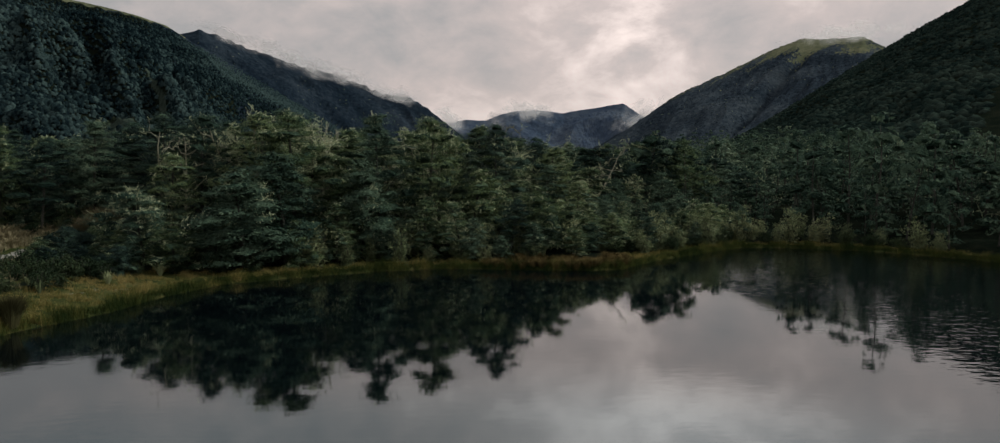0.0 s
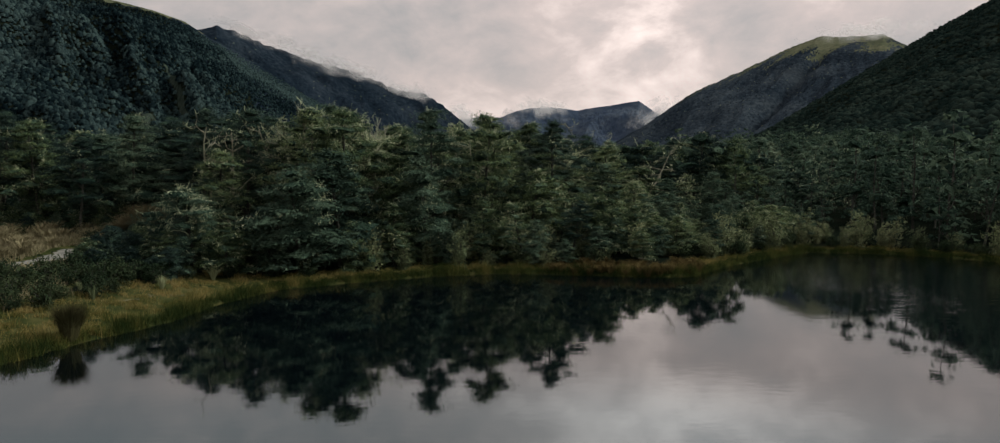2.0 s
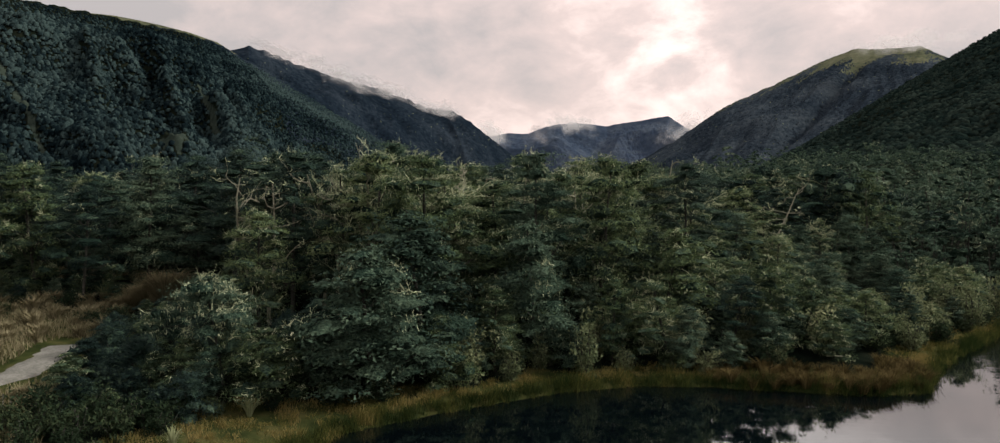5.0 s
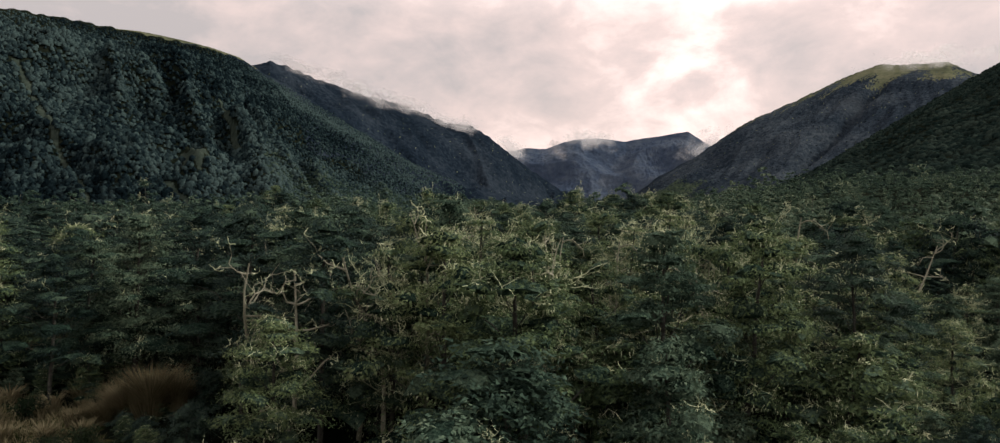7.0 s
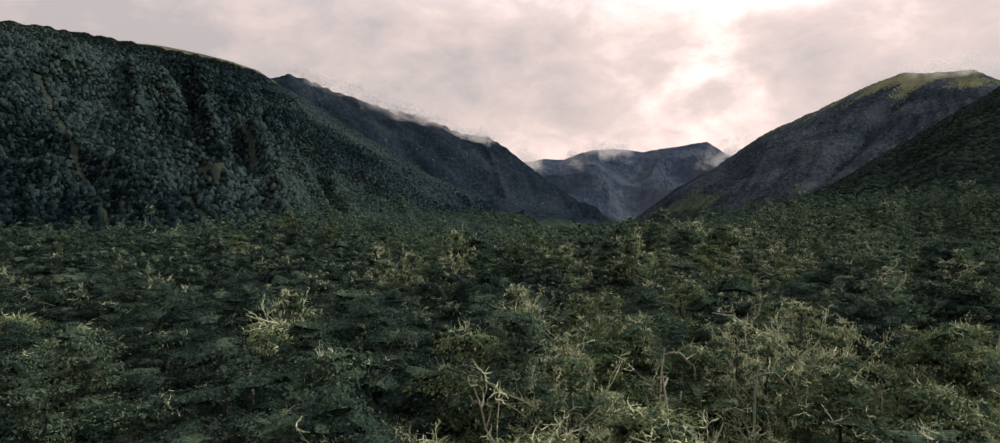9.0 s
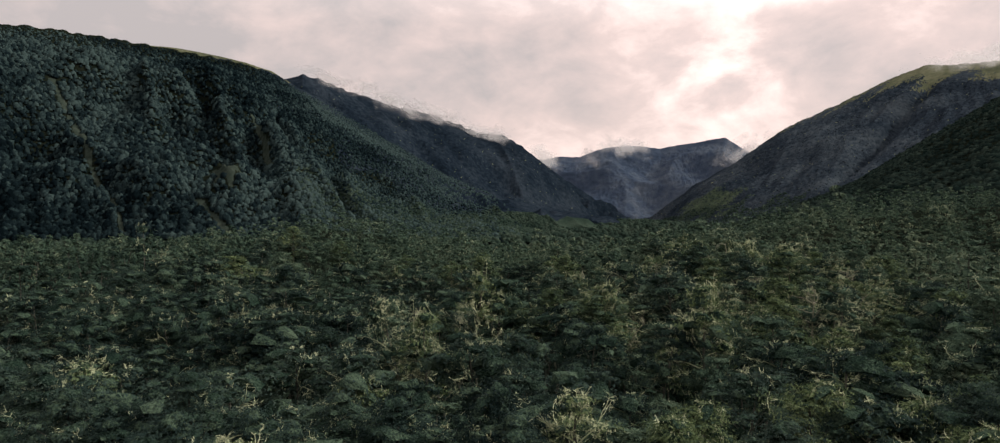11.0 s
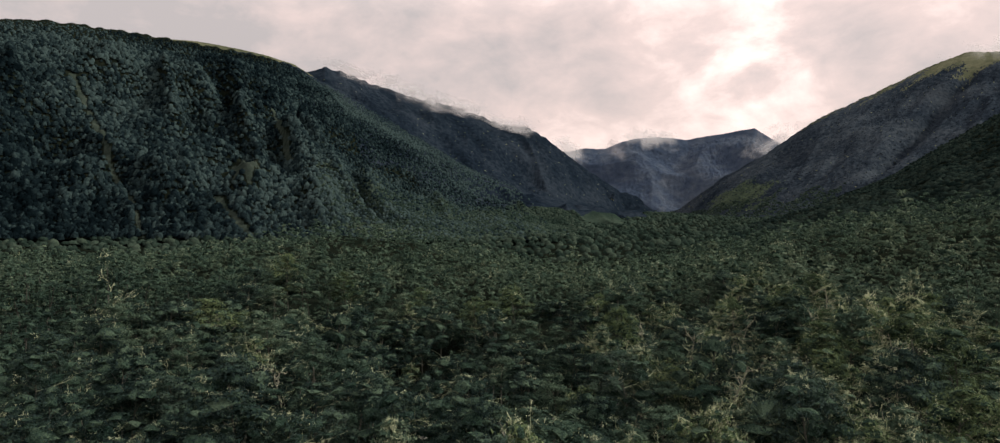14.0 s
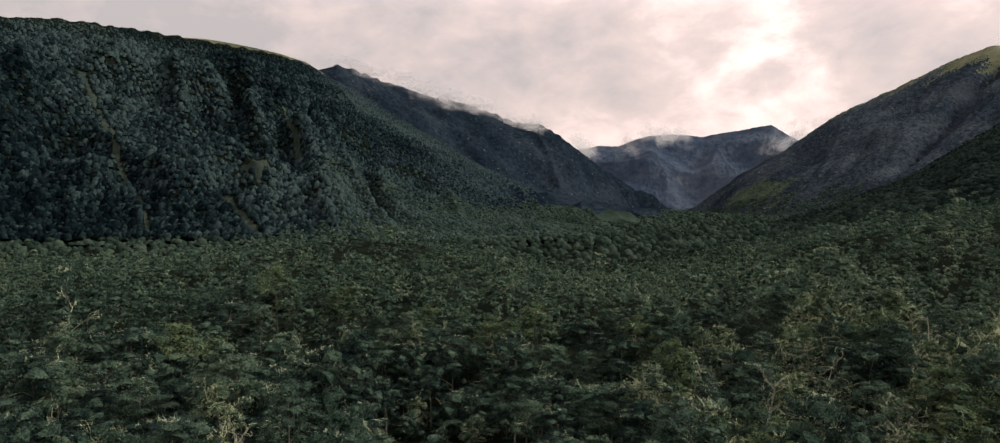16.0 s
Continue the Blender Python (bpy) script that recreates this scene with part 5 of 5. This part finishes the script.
def build_shrubs():
    rng = np.random.default_rng(9)
    dark, pale = [], []
    for i in range(3):
        w, l = shrub_geometry(400 + i, 2.2, 1.9, 18, 0.13)
        dark.append(make_plant("shrub", "dense dark olive-green shrub on the lake margin", "shrub", "dark shrubs", [("branchwork", w, M_BARK, ""), ("foliage", l, M_SHRUB, "")]))
        w, l = shrub_geometry(420 + i, 3.4, 1.7, 26, 0.11, 1.2)
        pale.append(make_plant("shrub", "upright pale green shrub at the forest edge", "shrub", "pale shrubs", [("branchwork", w, M_BARK, ""), ("foliage", l, M_PALE, "")]))
    def edge(x, y):
        d = lake_distance(x, y)
        g = shore_gap(x, y)
        return (d > g - 1.2) & (d < g + 3.5) & (x > -26) & (x < 90) & (y > 24)
    scatter_copies(pale, dart_throw(rng, 2, 90, 24, 75, 3.6, 2600, edge), rng, 0.65, 1.35)
    far_shore = lambda x, y: (lake_distance(x, y) > 3.0) & (lake_distance(x, y) < 9.0) & (y > 45)
    scatter_copies([copy_thing(o, Matrix.Identity(4)) for o in pale], dart_throw(rng, 44, 80, 45, 76, 4.5, 700, far_shore)[:16], rng, 0.9, 1.5)
    flat = lambda x, y: (lake_distance(x, y) > 8.0) & (x < -15) & (x > -38) & (y > 8) & (y < 30 + 0.5 * (x + 15)) & ~on_line(ROAD, x, y, 2.9)
    spots = dart_throw(rng, -40, -15, 4, 40, 1.75, 2500, flat) + dart_throw(rng, -26, 90, 24, 75, 3.2, 1500, edge)
    spots += [(-41.5, 61), (-43, 63), (-46, 57), (-49, 63), (-54, 60), (-32, 51.8), (-33.8, 52.8), (-30.6, 53.2), (-32.8, 54.4), (-35, 53.8)]
    scatter_copies(dark, spots, rng, 0.55, 1.05)


def build_tussocks():
    rng = np.random.default_rng(10)
    kinds = []
    for i in range(4):
        kinds.append(tagged(new("tussock", tussock_mesh(500 + i, 1.15, 0.75)), "brown red-tussock clump of fine drooping blades", "grass", "tussocks"))

    def point(x, y):
        d = lake_distance(x, y)
        return (d > 0.1) & (d < 4.2) & (x > 23) & (x < 42) & (y < 45)
    spots = dart_throw(rng, 22, 44, 34, 48, 0.85, 1800, point)
    rushes = [tagged(new("rush_clump", tussock_mesh(520 + i, 1.0, 0.6, 130, M_RUSH, 0.03)), "rusty brown rush clump at the water's edge", "grass", "rushes on the point") for i in range(4)]
    scatter_copies(rushes, spots[:120], rng, 0.8, 1.3)
    tuft = tagged(new("tussock", tussock_mesh(540, 1.15, 0.75, 1500, M_TUFT, 0.02)), "large rounded brown tussock beside the water", "grass", "tussocks")
    tuft.matrix_basis = Matrix.Translation((-12.7, 8.7, float(ground_z(-12.7, 8.7)) - 0.05)) @ Matrix.Diagonal((1.15, 1.15, 2.2, 1))
    mound = tagged(new("tussock", tussock_mesh(541, 1.15, 0.75, 1700, None, 0.011)), "tall golden tussock mound at the forest edge", "grass", "tussocks")
    for i, (x, y, w, h) in enumerate(((-31.3, 61.2, 3.0, 3.9), (-33.6, 61.6, 2.4, 2.6), (-29.7, 62.2, 2.0, 3.2), (-34.6, 60.0, 1.9, 1.7))):
        ob = copy_thing(mound, Matrix.Identity(4)) if i else mound
        ob.matrix_basis = Matrix.Translation((x, y, float(ground_z(x, y)) - 0.05)) @ Matrix.Rotation(i * 1.3, 4, "Z") @ Matrix.Diagonal((w, w, h, 1))
    flat = lambda x, y: clearing(x, y) & (lake_distance(x, y) > 10) & (x > -80) & (y > 26) & ~on_line(ROAD, x, y, 3.0)
    scatter_copies(kinds, dart_throw(rng, -80, -22, 27, 92, 1.9, 4000, flat)[:230], rng, 0.8, 1.5)


def flax_mesh(seed, height, n=46):
    """A clump of sword-shaped leaves that rise from the foot and arch over at their tips."""
    rng = np.random.default_rng(seed)
    soup = Soup()
    for _ in range(n):
        a, lean, h = rng.uniform(0, 6.28), rng.uniform(0.1, 0.8), height * rng.uniform(0.6, 1.1)
        t = np.linspace(0, 1, 6)[:, None]
        out = np.array([math.cos(a), math.sin(a), 0.0])
        p = out * (0.12 + lean * h * (0.5 * t + 0.35 * t ** 3)) + np.array([0, 0, 1.0]) * h * (t - 0.45 * lean * t ** 3)
        side = np.array([-math.sin(a), math.cos(a), 0.15]) * 0.035 * np.array([0.7, 1, 1, 0.85, 0.55, 0.1])[:, None]
        v = np.concatenate([p - side, p, p + side]) + np.concatenate([0 * p + (0, 0, 0.012), 0 * p, 0 * p + (0, 0, 0.012)])
        j = np.arange(5)
        f = np.concatenate([np.stack([j + o, j + o + 1, j + o + 7], 1) for o in (0, 6)] + [np.stack([j + o, j + o + 7, j + o + 6], 1) for o in (0, 6)])
        soup.add(v, f)
    return soup_mesh("flax", soup, M_PALE)


def build_shore_details():
    rng = np.random.default_rng(12)
    kinds = [tagged(new("flax_clump", flax_mesh(600 + i, 1.5)), "pale green flax clump with arching sword leaves", "plant", "flax clumps") for i in range(3)]
    scatter_copies(kinds, [(-11.2, 30.4), (-16.4, 18.6), (-18.6, 20.8), (-13.6, 24.6), (-23, 25), (31.2, 45.4), (57, 62.5)], rng, 0.7, 1.25)
    big = copy_thing(kinds[0], Matrix.Identity(4))
    big.matrix_basis = Matrix.Translation((-41.1, 67.0, float(ground_z(-41.1, 67)) - 0.05)) @ Matrix.Diagonal((1.7, 1.7, 1.9, 1))
    # bleached sticks and logs washed up on the margin
    for x, y, length, r, turn in ((34.9, 45.0, 1.7, 0.09, 0.2), (-12.4, 23.2, 1.9, 0.05, 0.4), (-14.4, 19.4, 1.4, 0.05, 1.1), (-13.2, 21.6, 1.1, 0.04, 2.2), (-43.3, 99, 4.5, 0.20, 0.3)):
        p = wander(rng, (0, 0, 0), (math.cos(turn), math.sin(turn), 0), length, 5, 0.08)
        p[:, 2] = ground_z(p[:, 0] + x, p[:, 1] + y) - float(ground_z(x, y)) + r * 0.9
        soup = Soup()
        soup.add(*tube(p, r * np.linspace(1, 0.55, 6), 7))
        for q in p[2:4]:
            soup.add(*tube(wander(rng, q, rng.normal(0, 1, 3) * (1, 1, 0.3) + (0, 0, 0.5), length * 0.25, 3, 0.3), r * np.linspace(0.45, 0.2, 4), 5))
        ob = tagged(new("fallen_branch", soup_mesh("fallen_branch", soup, M_DEADWOOD)), "bleached fallen branch lying on the ground", "branch", "fallen branches")
        ob.matrix_basis = Matrix.Translation((x, y, float(ground_z(x, y)) - 0.02))


def blades(rng, x, y, h, w, bend=0.35):
    """Single grass blades as triangles on the ground."""
    n = len(x)
    a = rng.uniform(0, 6.28, n)
    base = np.stack([x, y, ground_z(x, y) - 0.03], 1)
    side = np.stack([np.cos(a), np.sin(a), 0 * a], 1) * (w * rng.uniform(.6, 1.4, n))[:, None]
    tip = base + np.stack([rng.normal(0, bend, n) * h, rng.normal(0, bend, n) * h, h], 1)
    return np.stack([base - side, base + side, tip], 1).reshape(-1, 3), np.arange(3 * n).reshape(-1, 3)


def build_grass():
    rng = np.random.default_rng(11)
    n = 190000
    x, y = rng.uniform(-34, 92, n), rng.uniform(-8, 76, n)
    d = lake_distance(x, y)
    width = 4.2 + 1.5 * waves(x, y, 12, 3) + 6.5 * bell(x, y, -14, 20, 9, 18)
    keep = (d > -0.3) & (d < width) & (rng.uniform(0, 1, n) < 0.40 + 0.75 * waves(x, y, 6, 15) + 0.5 * (d < 0.9))
    x, y, d = x[keep], y[keep], d[keep]
    k = 11
    tall = rng.uniform(0.35, 1.0, len(x)) * (1 + 0.7 * waves(x, y, 7, 16)) * (1.15 - 0.72 * smooth01((d - 0.8) / 2.2))
    gold = np.repeat(np.clip(-0.9 + 1.5 * smooth01((d - 0.3) / 1.6) + 1.0 * waves(x, y, 5, 18) + 0.5 * waves(x, y, 1.6, 19), -1, 1), 3 * k)
    x, y, tall = np.repeat(x, k) + rng.normal(0, 0.16, k * len(x)), np.repeat(y, k) + rng.normal(0, 0.16, k * len(y)), np.repeat(tall, k)
    v, f = blades(rng, x, y, np.maximum(tall * rng.uniform(0.5, 1.15, len(x)), 0.10), np.full(len(x), 0.024))
    me = mesh_np("shore_grass", v, f, M_SEDGE)
    me.attributes.new("tint", "FLOAT", "POINT").data.foreach_set("value", gold.astype(np.float32))
    tagged(new("shore_grass", me), "yellow-green sedge and grass along the lake shore", "grass", kind="stuff")
    n = 130000
    x, y = rng.uniform(-94, -16, n), rng.uniform(0, 94, n)
    keep = clearing(x, y) & ~on_line(ROAD, x, y, 2.4)
    x, y = x[keep], y[keep]
    v, f = blades(rng, x, y, rng.uniform(0.3, 0.9, len(x)), np.full(len(x), 0.05))
    tagged(new("clearing_grass", mesh_np("clearing_grass", v, f, M_TUSSOCK)), "dry tan grass on the open flat", "grass", kind="stuff")


def strip(name, label, pts, width):
    """A gravel track laid on the ground along pts, with ragged edges."""
    rng = np.random.default_rng(len(pts))
    p = np.array(pts, float)
    seg = np.concatenate([[0], np.cumsum(np.hypot(*np.diff(p, axis=0).T))])
    s = np.linspace(0, seg[-1], int(seg[-1] / 0.8))
    c = np.stack([np.interp(s, seg, p[:, 0]), np.interp(s, seg, p[:, 1])], 1)
    k = np.ones(9) / 9
    c[4:-4] = np.stack([np.convolve(c[:, i], k, "valid") for i in (0, 1)], 1)
    t = np.gradient(c, axis=0)
    t /= np.linalg.norm(t, axis=1)[:, None]
    nrm = np.stack([-t[:, 1], t[:, 0]], 1)
    rows = []
    for q in np.linspace(-.5, .5, 6):
        e = c + nrm * (q * (width + rng.normal(0, 0.25, len(c)) * (abs(q) > .45)))[:, None]
        rows.append(np.column_stack([e, ground_z(e[:, 0], e[:, 1]) + 0.06 - 0.10 * abs(q * 2) ** 4]))
    v = np.stack(rows, 1).reshape(-1, 3)
    tagged(new(name, mesh_np(name, v, grid_faces(len(c), 6), M_GRAVEL, True)), label, "track", kind="structure")


build_snags()
build_shrubs()
build_tussocks()
build_shore_details()
build_grass()
strip("gravel_road", "pale gravel track across the open flat", ROAD, 3.4)
strip("forest_trail", "narrow pale gravel trail through the beech forest", TRAIL, 2.0)


# ------------------------------------------------------------------ cloud on the ridges
def mist_material():
    m = bpy.data.materials.new("low_cloud")
    m.use_nodes = True
    nt = m.node_tree
    nt.nodes.clear()
    N, L = nt.nodes.new, nt.links.new
    out, mix, tr = N("ShaderNodeOutputMaterial"), N("ShaderNodeMixShader"), N("ShaderNodeBsdfTransparent")
    two, df, tl = N("ShaderNodeMixShader"), N("ShaderNodeBsdfDiffuse"), N("ShaderNodeBsdfTranslucent")
    df.inputs[0].default_value = tl.inputs[0].default_value = (0.57, 0.55, 0.545, 1)
    two.inputs[0].default_value = 0.85
    L(df.outputs[0], two.inputs[1]), L(tl.outputs[0], two.inputs[2])
    tc = N("ShaderNodeTexCoord")
    ln = N("ShaderNodeVectorMath")
    ln.operation = "LENGTH"
    sq = N("ShaderNodeVectorMath")
    sq.operation = "MULTIPLY"
    sq.inputs[1].default_value = (1, 0, 1)
    L(tc.outputs["Object"], sq.inputs[0]), L(sq.outputs[0], ln.inputs[0])
    nz = N("ShaderNodeTexNoise")
    nz.inputs["Scale"].default_value, nz.inputs["Detail"].default_value, nz.inputs["Distortion"].default_value = 0.012, 3, 0.5
    L(N("ShaderNodeNewGeometry").outputs["Position"], nz.inputs["Vector"])
    a = N("ShaderNodeMath")
    a.operation = "MULTIPLY_ADD"
    L(ln.outputs["Value"], a.inputs[0])
    a.inputs[1].default_value = -0.42
    L(nz.outputs["Fac"], a.inputs[2])
    r = N("ShaderNodeMapRange")
    r.interpolation_type = "SMOOTHSTEP"
    r.inputs[1].default_value, r.inputs[2].default_value, r.inputs[3].default_value, r.inputs[4].default_value = 0.12, 0.52, 0.0, 0.42
    L(a.outputs[0], r.inputs[0])
    L(r.outputs[0], mix.inputs[0]), L(tr.outputs[0], mix.inputs[1]), L(two.outputs[0], mix.inputs[2])
    L(mix.outputs[0], out.inputs[0])
    return m


M_MIST = mist_material()


def mist_bank(az, el, d, wide, high, tilt=0.0, seed=0):
    """A wisp of low cloud: two crumpled veils one behind the other, thinning to nothing at their rims."""
    root = tagged(new("cloud_wisp"), "torn white wisp of low cloud on the ridge", "cloud", "cloud wisps on the ridges")
    root.matrix_basis = Matrix.Translation(polar(az, el, d)) @ pose(0, 0, 0, 0, 0, -az) @ pose(0, 0, 0, 0, tilt, 0)
    n = 14
    X, Z = np.meshgrid(np.linspace(-1, 1, n), np.linspace(-1, 1, n))
    for i in range(2):
        Y = 0.4 * fractal(X * 100, Z * 100, 130, seed + i * 7, 2) - Z * high * 0.9 / 18.0
        v = np.stack([X, Y, Z], -1).reshape(-1, 3)
        ob = part("veil", mesh_np("veil", v, grid_faces(n, n), M_MIST, True), root)
        ob.matrix_basis = Matrix.Translation((0, i * 28.0, 0)) @ Matrix.Diagonal((wide * (1 - .12 * i), 18.0, high * (1 - .1 * i), 1))


for k, (az, el, d, wide, high, tilt) in enumerate((
        (-17.0, 10.95, 2650, 140, 30, 16), (-14.2, 10.0, 2720, 190, 42, 16), (-11.0, 8.9, 2860, 180, 44, 14), (-8.4, 8.3, 3000, 150, 42, 12), (-4.2, 6.7, 3280, 200, 50, 8),
        (0.6, 4.6, 3700, 120, 70, 30), (4.4, 4.4, 4250, 100, 95, -40), (7.2, 5.4, 4300, 210, 75, 10), (16.6, 5.0, 4200, 200, 85, -25), (31.8, 10.6, 3650, 300, 50, 0))):
    mist_bank(az, el, d, wide, high, tilt, 60 + k)
